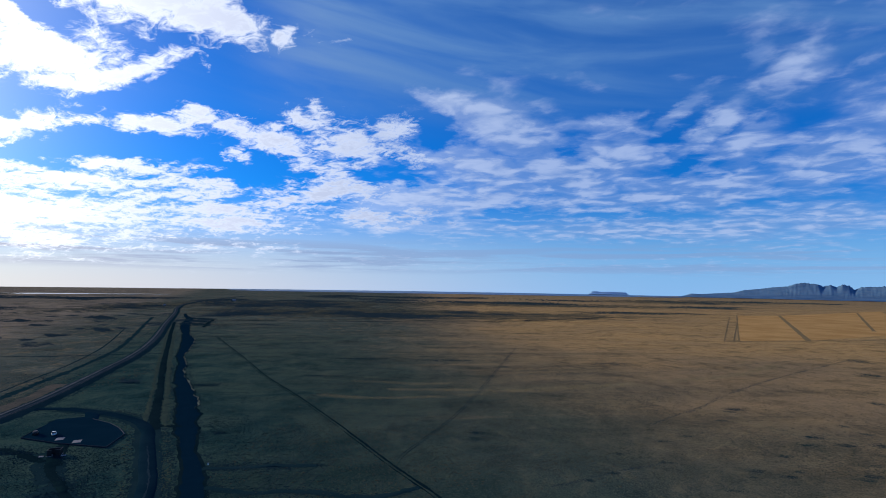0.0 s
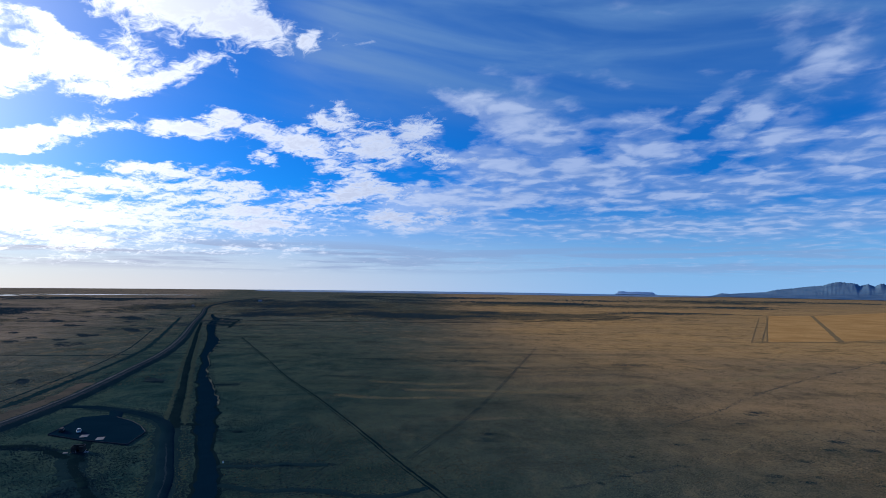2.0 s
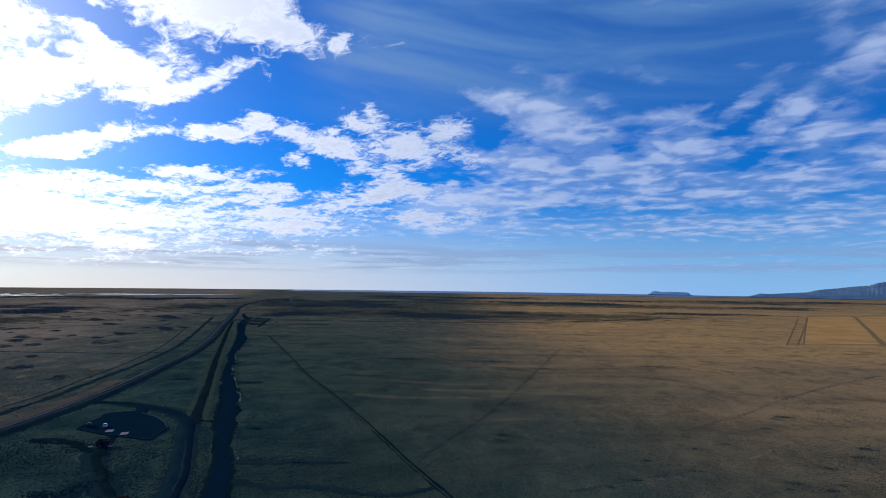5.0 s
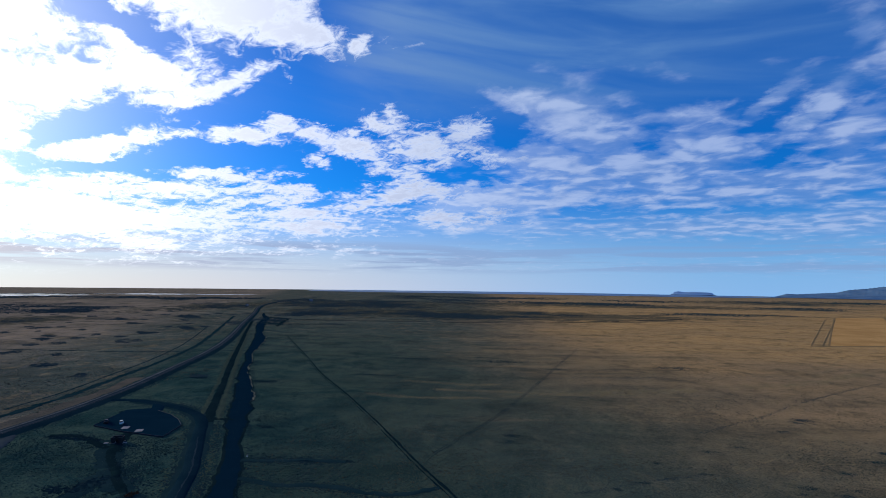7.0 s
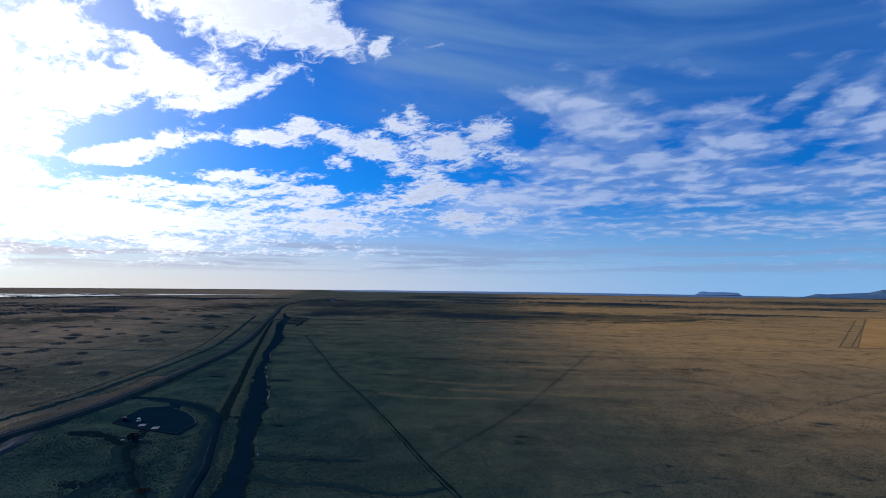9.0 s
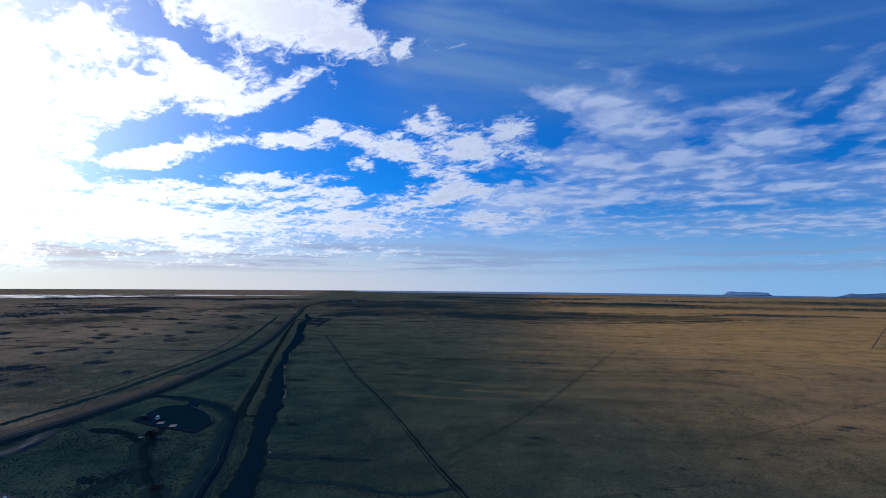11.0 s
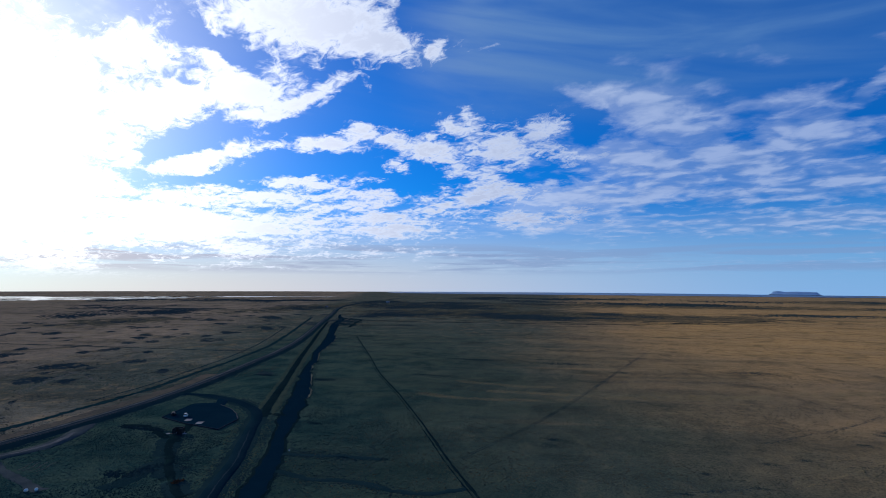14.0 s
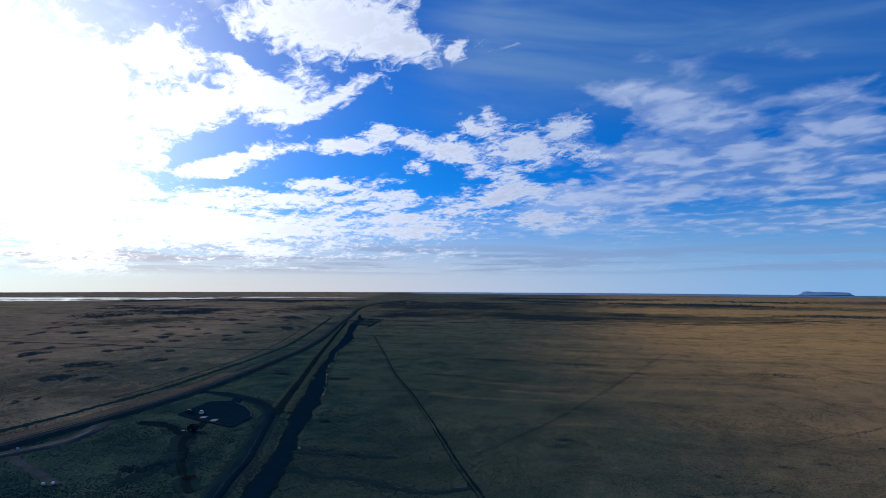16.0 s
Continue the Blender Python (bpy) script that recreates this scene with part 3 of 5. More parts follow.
def sector(name, a0, a1, r0, r1, z, material, wobble=0.0, seed=0.0, depth=0.0):
    """A sheet of water over a sector of the plain, with an uneven shore."""
    verts, faces = [], []
    steps = max(12, int((a1 - a0) / 0.25))
    for i in range(steps + 1):
        a = radians(a0 + (a1 - a0) * i / steps)
        ease = max(0.0, math.sin(math.pi * i / steps)) ** 0.35 if wobble else 1.0
        mid = (r0 + r1) / 2
        shift = wobble * noise.noise(Vector((i * 0.16, seed, 0.0))) + 0.5 * wobble * noise.noise(Vector((i * 0.6, seed, 3.0)))
        for r in (mid + (r0 - mid) * ease + shift, mid + shift, mid + (r1 - mid) * ease + shift * 0.6):
            verts.append((HOME.x + r * math.sin(a), r * math.cos(a), z))
        if i:
            k = i * 3
            faces += [(k - 3, k, k + 1, k - 2), (k - 2, k + 1, k + 2, k - 1)]
    return sheet(name, verts, faces, material)


tagged(sector("sea", -22, 24, 3100, 4140, 1.3, SEA, 8.0, 2.0), "thin blue strip of sea along the horizon", "sea", kind="structure")
for a0, a1, r0, r1, seed in ((-68, -44, 1980, 2140, 1.0), (-66, -38, 2240, 2400, 2.0), (-60, -41, 2060, 2200, 7.0), (-52, -33, 2290, 2380, 3.0), (-68, -52, 2480, 2560, 4.0), (-40, -27, 2230, 2290, 5.0)):
    tagged(sector("estuary_water", a0, a1, r0, r1, 1.1, SHALLOWS, 70.0, seed), "silvery shallow water of a tidal estuary", "water", kind="structure")


def ridge(name, profile, dist, depth, foot, material, label, category):
    """A mountain range: a crest line of headings and heights, steep cliffs towards the plain and a long foot."""
    bm = bmesh.new()
    rows = []
    a0, a1 = profile[0][0], profile[-1][0]
    steps = int((a1 - a0) / 0.045)
    xs, hs = [p[0] for p in profile], [p[1] for p in profile]
    layers = 26
    for i in range(steps + 1):
        a = a0 + (a1 - a0) * i / steps
        h = float(np.interp(a, xs, hs))
        broad = float(np.mean(np.interp(np.linspace(a - 1.4, a + 1.4, 9), xs, hs)))
        row = []
        for j in range(layers + 1):
            t = j / layers
            r = dist - depth * (1 - t)
            bulge = noise.noise(Vector((a * 0.9, t * 2.0, 2.0))) * 0.5 + noise.noise(Vector((a * 2.6, t * 5.0, 9.0))) * 0.16
            shape = (0.30 * t / 0.62 if t < 0.62 else 0.30 + 0.70 * ((t - 0.62) / 0.38) ** 0.85)
            z = foot + (broad + (h - broad) * max(0.0, (t - 0.55) / 0.45) - foot) * shape * (1.0 + (bulge * 0.18 if 0 < j < layers else noise.noise(Vector((a * 7.0, 1.0, 0.0))) * 0.07 + noise.noise(Vector((a * 19.0, 1.0, 3.0))) * 0.04))
            gully = abs(noise.noise(Vector((a * 3.4, t * 1.3, 4.0)))) + 0.5 * abs(noise.noise(Vector((a * 8.0, t * 2.6, 7.0))))
            if 0 < j < layers:
                z = foot + (z - foot) * (1.0 + 0.03 * (gully - 0.25) * math.sin(math.pi * t))
            r += (bulge * depth * 0.10 * (1 - t) + (0.3 - gully) * depth * 0.008 * math.sin(math.pi * t)) if j else 0.0
            row.append(bm.verts.new((HOME.x + r * math.sin(radians(a)), r * math.cos(radians(a)), z)))
        r = dist + depth * 0.6
        row.append(bm.verts.new((HOME.x + r * math.sin(radians(a)), r * math.cos(radians(a)), foot - 20)))
        rows.append(row)
    for p, q in zip(rows, rows[1:]):
        for j in range(len(p) - 1):
            bm.faces.new((p[j], q[j], q[j + 1], p[j + 1]))
    bmesh.ops.recalc_face_normals(bm, faces=bm.faces)
    me = bpy.data.meshes.new(name)
    bm.to_mesh(me)
    bm.free()
    me.materials.append(material)
    me.polygons.foreach_set("use_smooth", [True] * len(me.polygons))
    return tagged(new(name, me), label, category)


EYE = 51.3
def high(degrees, dist):
    return EYE + dist * math.tan(radians(degrees))


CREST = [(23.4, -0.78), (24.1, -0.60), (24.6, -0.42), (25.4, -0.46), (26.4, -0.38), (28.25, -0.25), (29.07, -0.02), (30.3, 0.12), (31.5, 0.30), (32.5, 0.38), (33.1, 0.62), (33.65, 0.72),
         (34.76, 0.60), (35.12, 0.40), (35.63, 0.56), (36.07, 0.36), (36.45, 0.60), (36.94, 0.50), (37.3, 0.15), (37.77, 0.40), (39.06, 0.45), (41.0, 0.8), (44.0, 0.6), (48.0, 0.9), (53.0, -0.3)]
# the range's blue is aerial haze carried by its material
ridge("mountain_range", [(a, high(e, 4050)) for a, e in CREST], 4050, 420, 2.0, HAZE_ROCK, "long mountain range, blue-grey with painted haze, with cliffs and notched summits", "mountain")
ridge("island_rock", [(a, high(e, 4100)) for a, e in ((15.0, -0.75), (15.3, -0.42), (15.7, -0.36), (16.2, -0.43), (17.2, -0.40), (18.6, -0.45), (18.95, -0.75))], 4100, 90, 4.0, HAZE_ISLE,
      "far flat-topped island rock, pale blue with painted haze", "island")

# ---------------------------------------------------------------- roads, car park, water courses
ROAD = [(-151, 60), (-152, 100), (-153.5, 127), (-154.5, 150), (-157, 176), (-161, 203), (-167, 231), (-177, 267), (-189, 307), (-210, 374), (-253, 480), (-317, 620), (-425, 862), (-500, 1022), (-572, 1212), (-640, 1500), (-700, 1900)]


def build_main_road():
    road = ribbon("main_road", ROAD, [(-2.2, 0.78), (0.0, 0.84), (2.2, 0.78)], ROAD_TOP, 5.0)
    tagged(road, "two-lane asphalt country road on a low embankment", "road", kind="structure")
    under(ribbon("embankment", ROAD, [(-4.9, -0.1), (-3.2, 0.66), (-2.1, 0.74), (0.0, 0.74)], TURF, 2.0, 1.0), road, "dark turf embankment")
    # right slope: its dark turf colour also stands for the bank's shaded side
    under(ribbon("embankment", ROAD, [(0.0, 0.74), (2.1, 0.74), (3.0, 0.66), (6.0, -0.1)], TURF, 2.0, 1.4), road, "dark green turf embankment, darkened as its shaded side")
    under(ribbon("shoulder", ROAD, [(-2.8, 0.70), (-2.2, 0.775)], LAYBY, 2.0, 0.5), road, "pale gravel shoulder")
    under(ribbon("verge", ROAD[:8], [(-11.5, 0.04), (-10.0, 0.05), (-7.0, 0.06), (-4.6, 0.06)], EARTH, 1.5, 3.4), road, "bare reddish earth and short grass beside the road")
    under(ribbon("edge_line", ROAD, [(-2.05, 0.795), (-1.95, 0.798)], GRAVEL, 5.0), road, "worn pale edge line")
    under(ribbon("edge_line", ROAD, [(1.95, 0.798), (2.05, 0.795)], GRAVEL, 5.0), road, "worn pale edge line")
    under(ribbon("wheel_track", ROAD, [(-1.8, 0.812), (-1.0, 0.832)], PALE_GRIT, 2.0, 0.35), road, "pale worn wheel track")
    under(ribbon("wheel_track", ROAD, [(0.7, 0.842), (1.3, 0.826)], LAYBY, 2.0, 0.30), road, "pale worn wheel track")
    return road


build_main_road()
ACCESS = [(-160, 214), (-148, 214.5), (-135, 211.0), (-122, 205.8), (-110, 198), (-101, 188.5), (-92, 172.5), (-82, 154.5), (-73, 138), (-66, 122), (-58, 106), (-48, 86), (-40, 66)]
access = tagged(ribbon("access_road", ACCESS, [(-2.2, 0.06), (-1.8, 0.22), (0.0, 0.26), (1.8, 0.22), (2.2, 0.06)], DARK_GRAVEL, 3.0, 0.5), "dark gravel access road past the car park", "road", kind="structure")
under(ribbon("verge", ACCESS[1:], [(-3.8, 0.02), (-2.9, 0.05), (2.7, 0.05), (3.6, 0.02)], TURF, 1.0, 1.2), access, "dark wet turf along the road")
tagged(ribbon("drive", [(-133.5, 210.0), (-130.0, 204.5), (-126.0, 197.0)], [(-2.4, 0.10), (-1.9, 0.24), (1.9, 0.24), (2.4, 0.10)], NEW_ASPHALT, 1.5, 0.3), "short dark asphalt drive into the car park", "road", kind="structure")
under(ribbon("wheel_track", [(-90, 168.5), (-82, 154.5), (-73, 138), (-66, 122), (-58, 106), (-48, 86)], [(-0.35, 0.276), (0.0, 0.278)], WORN, 1.0, 0.6), access, "pale worn wheel track")
tagged(ribbon("layby", [(-151, 96), (-147.5, 110), (-144, 120), (-141, 128), (-140.5, 138), (-145, 149), (-152, 159)], [(-3.3, -0.02), (-2.7, 0.2), (2.5, 0.2), (3.1, -0.02)], LAYBY, 1.5, 1.3), "pale gravel lay-by beside the road", "road", kind="structure")
tagged(ribbon("wheel_track", [(-149.5, 101), (-146, 113), (-142.6, 122), (-140.6, 130), (-140.8, 139), (-145.5, 149.5)], [(-0.9, 0.215), (0.5, 0.215)], PALE_GRIT, 1.0, 1.2), "pale grit worn into the lay-by", "track", kind="structure")
tagged(ribbon("gravel_spur", [(-139, 119), (-129, 114.5), (-118, 111), (-105, 107)], [(-1.5, 0.0), (-0.9, 0.10), (0.9, 0.10), (1.5, 0.0)], LAYBY, 1.0, 1.5), "short gravel spur through the heath", "road", kind="structure")
for pts in ([(-111, 157), (-104, 147), (-95, 137.6), (-86, 128), (-76, 119), (-69, 113.7)], [(-138.4, 161.8), (-131, 163.5), (-124.6, 161), (-117, 157), (-110, 153)], [(-116, 170), (-113, 163), (-109, 156), (-105, 150)]):
    tagged(ribbon("footpath", pts, [(-1.5, 0.0), (-0.9, 0.12), (0.9, 0.12), (1.5, 0.0)], DITCH, 1.0, 1.9), "dark trodden footpath through the heath", "path", kind="structure")

tagged(ribbon("wet_hollow", [(-116, 161), (-105, 147.5), (-96, 136.5), (-88, 128.5), (-79, 121.5), (-69.8, 114.6)], [(-3.4, 0.01), (-2.4, 0.06), (2.4, 0.06), (3.4, 0.01)], TURF, 1.0, 2.6), "broad wet hollow of dark sedge", "hollow", kind="structure")
tagged(ribbon("wet_hollow", [(-95, 133), (-92, 125), (-91, 119), (-92, 112)], [(-3.0, 0.0), (-2.0, 0.05), (2.0, 0.05), (3.0, 0.0)], TURF, 1.0, 2.6), "broad wet hollow of dark sedge", "hollow", kind="structure")
LOT = [(-133.5, 174.8), (-136.5, 188.0), (-138.8, 197.8), (-131.0, 202.3), (-126.3, 199.2), (-117.2, 194.2), (-110.0, 188.0), (-104.0, 180.8), (-101.3, 166.7), (-119.0, 170.0)]
lot, LOT_Z = plate("car_park", LOT, 0.15, NEW_ASPHALT, 0.12)
tagged(lot, "dark asphalt car park with a pale kerb", "car park", kind="structure")


def build_kerbs():
    for a, b in ((4, 5), (5, 6), (6, 7), (7, 8), (8, 9), (9, 0), (0, 1)):
        p, q = Vector(LOT[a]), Vector(LOT[b])
        way = (q - p).normalized()
        count = int((q - p).length / 2.0)
        for i in range(count):
            bm = bmesh.new()
            box(bm, -0.98, 0.98, -0.12, 0.12, -0.5, 0.12, 0.04)
            ob = part("kerb_stone", bm, KERB if a in (4, 5, 6) else DARK_KERB, lot)
            c = p + way * (i + 0.5) * (q - p).length / count
            ob.matrix_local = pose(c.x, c.y, LOT_Z, 0, 0, math.degrees(math.atan2(way.y, way.x)))


build_kerbs()
for cx, cy in ((-120.6, 174.2), (-113.6, 171.9)):
    bm = bmesh.new()
    box(bm, -1.15, 1.15, -1.6, 1.6, -0.02, 0.025)
    pad = part("parking_bay", bm, CONCRETE, lot, "pale concrete parking bay")
    pad.matrix_local = pose(cx, cy, LOT_Z, 0, 0, 24)

# middle x, y and width of the water, downstream
WATER = [(-402, 846, 1.5), (-376, 792, 5), (-342, 730, 11), (-296, 621, 13), (-249, 525, 8), (-220, 467, 14), (-198, 417, 10.5), (-179, 371, 5.6), (-160, 335, 5.4), (-147, 305, 4.8), (-131, 273, 8.4),
         (-117, 247, 10.4), (-106, 226, 10.2), (-96, 204, 10.0), (-88, 187, 9.6), (-81, 175, 6.0), (-76, 164, 4.6), (-70.6, 154.7, 6.2), (-66.7, 146.5, 7.0), (-61.7, 135.7, 7.6), (-55, 120, 8), (-47, 100, 8), (-38, 78, 8), (-30, 50, 8)]


def shore(s, side):
    """How far the bank wanders after s metres."""
    return 1.3 * noise.noise(Vector((s / 13.0, side, 0))) + 0.8 * noise.noise(Vector((s / 5.3, side, 2))) + 0.2 * noise.noise(Vector((s / 1.9, side, 5)))


def water_band(name, material, grow, lift, side=None, seed=0.0, stretch=(0.0, 1.0)):
    """A band along the stream: the whole bed, or a strip along one bank."""
    line = smooth_line([w[:2] for w in WATER], 0.9)
    run = [0.0]
    for a, b in zip(line, line[1:]):
        run.append(run[-1] + (b - a).length)
    knots = [min(range(len(line)), key=lambda i, w=w: (line[i] - Vector(w[:2])).length) for w in WATER]
    widths = np.interp(range(len(line)), knots, [w[2] for w in WATER])
    verts, faces, last = [], [], False
    for i, (p, n) in enumerate(zip(line, across(line))):
        half = widths[i] / 2
        left = -half * 0.95 - grow + shore(run[i], 1.0) * min(1.5, half / 3)
        right = half * 0.45 + grow + shore(run[i], 6.0) * min(1.5, half / 3)
        if side == "right":
            left = right - 0.2
            right = left + max(0.05, 0.55 + 1.1 * noise.noise(Vector((run[i] / 14.0, seed, 0))))
        if side == "left":
            right = left + 0.2
            left = right - max(0.02, 0.30 + 1.3 * noise.noise(Vector((run[i] / 11.0, seed, 0))))
        for k, off in enumerate((left, (left + right) / 2, right)):
            q = p + n * off
            verts.append((q.x, q.y, rise(p.x, p.y) + lift))
        if i and stretch[0] <= i / len(line) <= stretch[1]:
            k = i * 3
            faces += [(k - 3, k - 2, k + 1, k), (k - 2, k - 1, k + 2, k + 1)]
    return sheet(name, verts, faces, material)


tagged(water_band("stream_bed", DITCH, 1.0, 0.05), "dark wet margins of the stream", "stream bank", kind="structure")
tagged(water_band("stream", STREAM, 0.0, 0.09), "dark winding stream beside the gravel road", "stream", kind="structure")
tagged(water_band("stream_bank", SILT, 0.25, 0.17, "left", 3.0, (0.40, 0.80)), "pale eroded bank of the stream", "stream bank", kind="structure")
tagged(ribbon("roadside_ditch", [(-97.5, 187), (-100, 192), (-108.4, 208), (-133, 258.7), (-175.6, 344.5), (-217.7, 432), (-274, 549), (-330, 668)], [(-1.7, 0.06), (-0.8, 0.12), (0.8, 0.12), (1.7, 0.06)], DITCH, 1.2, 1.1), "dark water-filled ditch", "ditch", kind="structure")

DITCH_LINE = [(-99, 190), (-108.4, 208), (-133, 258.7), (-175.6, 344.5), (-217.7, 432), (-274, 549)]
for edges in ((-3.7, -2.1), (2.1, 4.3)):
    tagged(ribbon("grass_strip", DITCH_LINE, [(edges[0], 0.03), (sum(edges) / 2, 0.10), (edges[1], 0.03)], STRIP, 1.0, 1.3), "strip of yellow grass between ditch and stream", "grass", kind="structure")
FENCE = [(-206, 498), (-136, 371), (-98, 301), (-62.7, 242.5), (-36.2, 196.6), (-18.2, 163.8), (-9.7, 148.8), (-3.4, 138.5), (3, 126), (14, 104), (24, 84)]
for off, w in ((-0.5, 0.38), (0.8, 0.14)):
    tagged(ribbon("drainage_ditch", FENCE, [(off - w, 0.05), (off, 0.14), (off + w, 0.05)], DITCH, 1.2, 0.5), "straight dark drainage ditch through the grass", "ditch", kind="structure")
def x_of(pts):
    return max(p[0] for p in pts)


for pts, w, name, label in (
        ([(-103.0, 193.6), (-98.2, 192.7), (-93.9, 192.5), (-88.5, 192.0)], 1.8, "drainage_ditch", "dark ditch joining the stream"),
        ([(-265, 602), (-285, 660), (-305, 725)], 2.2, "drainage_ditch", "short dark drainage ditch"),
        ([(-58.2, 136.8), (-52, 135.4), (-46, 133.7), (-33.4, 135.4), (-22.3, 132.3), (-13.4, 133.1), (-5, 139.3)], 1.1, "creek", "narrow dark creek feeding the stream"),
        ([(-64.8, 150.4), (-59, 150.6), (-50.3, 152.4), (-34.6, 154.7)], 1.2, "creek", "narrow dark creek feeding the stream"),
        ([(-700, 300), (-484, 336), (-366, 347), (-261, 357), (-218, 374), (-186, 384)], 1.5, "drainage_ditch", "thin dark drainage ditch across the heath"),
        ([(-172, 100), (-174, 139), (-175.3, 162), (-178.5, 190), (-184.5, 222), (-197, 268), (-213, 325), (-234, 388), (-266, 462), (-305, 545), (-350, 640), (-404, 755)], 1.9, "drainage_ditch", "dark ditch along the road"),
        ([(-186, 190), (-192, 224), (-206, 272), (-224, 330), (-252, 401), (-292, 486), (-340, 582)], 0.6, "drainage_ditch", "thin ditch along the road"),
        ([(-300, 720), (-160, 728), (60, 770), (330, 960)], 3.5, "drainage_ditch", "long dark ditch across the meadows")):
    tagged(ribbon(name, pts, [(-w, 0.04), (-w * 0.4, 0.09), (w * 0.4, 0.09), (w, 0.04)], TURF if name == "creek" or (x_of(pts) < -170 and w < 2.0) else DITCH, 1.2, w * 1.3), label, "ditch", kind="structure")
for off in (-0.55, 0.55):
    tagged(ribbon("wheel_rut", [(-12, 160), (-9.7, 168.8), (6.2, 216), (23.5, 285.7), (64.6, 464.6)], [(off - 0.13, 0.05), (off + 0.13, 0.05)], MEADOW_SCRUB, 1.5, 0.25), "faint vehicle rut in the grass", "track", kind="structure")

# faint ploughed ruts beside each other in the wet meadow
for i in range(7):
    x0 = -45.5 + i * 1.9
    tagged(ribbon("plough_rut", [(x0 + 6.5, 172 - i * 0.6), (x0 + 3.0, 155), (x0, 133 - i * 0.3)], [(-0.07, 0.03), (0.0, 0.05), (0.07, 0.03)], SCRUB, 1.2, 0.22), "faint dark rut ploughed into the wet meadow", "track", "ruts in the wet meadow", "structure")
DARK_SPOTS = ((12.5, 190.0, 3.4, 2.4), (134.9, 181.5, 4.0, 2.6), (120.5, 152.0, 3.8, 2.6), (89.5, 155.1, 3.4, 2.0), (130.3, 191.1, 4.6, 3.2), (146.6, 182.1, 3.4, 3.0), (96.4, 150.9, 2.6, 1.6), (125.7, 233.4, 4.6, 3.2))

# ---------------------------------------------------------------- fields
def build_field(corners, label):
    # corners: far left, far right, near right, near left
    a, b, c, d = (Vector(p) for p in corners)
    nu, nv = 46, 60
    verts, faces = [], []
    for i in range(nv + 1):
        for j in range(nu + 1):
            u, v = j / nu, i / nv
            p = d.lerp(c, u).lerp(a.lerp(b, u), v)
            if i in (0, nv) or j in (0, nu):
                p = p + Vector((noise.noise(Vector((p.x / 12, p.y / 12, 1))), noise.noise(Vector((p.x / 12, p.y / 12, 4))))) * 2.0
            verts.append((p.x, p.y, rise(p.x, p.y) + 0.10))
    for i in range(nv):
        for j in range(nu):
            k = i * (nu + 1) + j
            faces.append((k, k + 1, k + nu + 2, k + nu + 1))
    return tagged(sheet("stubble_field", verts, faces, STRAW), label, "field", "stubble fields", "structure")


build_field([(592, 1079), (681, 1096), (375.5, 556.3), (293.3, 535)], "square field of orange stubble")
build_field([(691, 1100), (1148, 1412), (620, 690), (379.2, 557)], "wide field of orange stubble")
for pts, w in (([(592, 1085), (293, 533)], 0.8), ([(686, 1098), (377, 556)], 2.6), ([(537, 1009), (278, 533)], 0.5), ([(555, 1012), (288, 534)], 0.5), ([(278, 533), (380, 556), (470, 580), (700, 720)], 2.5), ([(1000, 1300), (560, 700)], 2.0)):
    pts = [tuple(Vector(pts[0]).lerp(Vector(pts[-1]), i / 4)) for i in range(5)] if len(pts) == 2 else pts
    tagged(ribbon("field_margin", pts, [(-w, 0.12), (0, 0.22), (w, 0.12)], MARGIN, 6.0, w * 0.6), "dark overgrown strip between the fields", "field margin", kind="structure")


# ---------------------------------------------------------------- dark patches of scrub in the plain
def clumps(name, spots, material, label, seed, group=""):
    """Many small ragged clumps in one mesh; spots: x, y, radius, height."""
    rng = np.random.default_rng(seed)
    verts, faces = [], []
    for x, y, r, h in spots:
        k = len(verts)
        z = rise(x, y) - 0.04
        a0 = rng.uniform(0, 6.28)
        for i in range(6):
            a = a0 + i * math.pi / 3
            q = r * rng.uniform(0.7, 1.25)
            verts.append((x + q * math.cos(a), y + q * math.sin(a), z))
        for i in range(3):
            a = a0 + 0.5 + i * 2.09
            q = r * rng.uniform(0.35, 0.65)
            verts.append((x + q * math.cos(a), y + q * math.sin(a), z + h * rng.uniform(0.6, 1.0)))
        verts.append((x + rng.uniform(-0.2, 0.2) * r, y + rng.uniform(-0.2, 0.2) * r, z + h * 1.15))
        for i in range(3):
            u, v, w = k + 2 * i, k + 2 * i + 1, k + (2 * i + 2) % 6
            t, tn = k + 6 + i, k + 6 + (i + 1) % 3
            faces += [(u, v, t), (v, w, tn), (v, tn, t), (t, tn, k + 9)]
    return tagged(sheet(name, verts, faces, material, False), label, "vegetation", group, "stuff")


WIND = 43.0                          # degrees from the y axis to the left


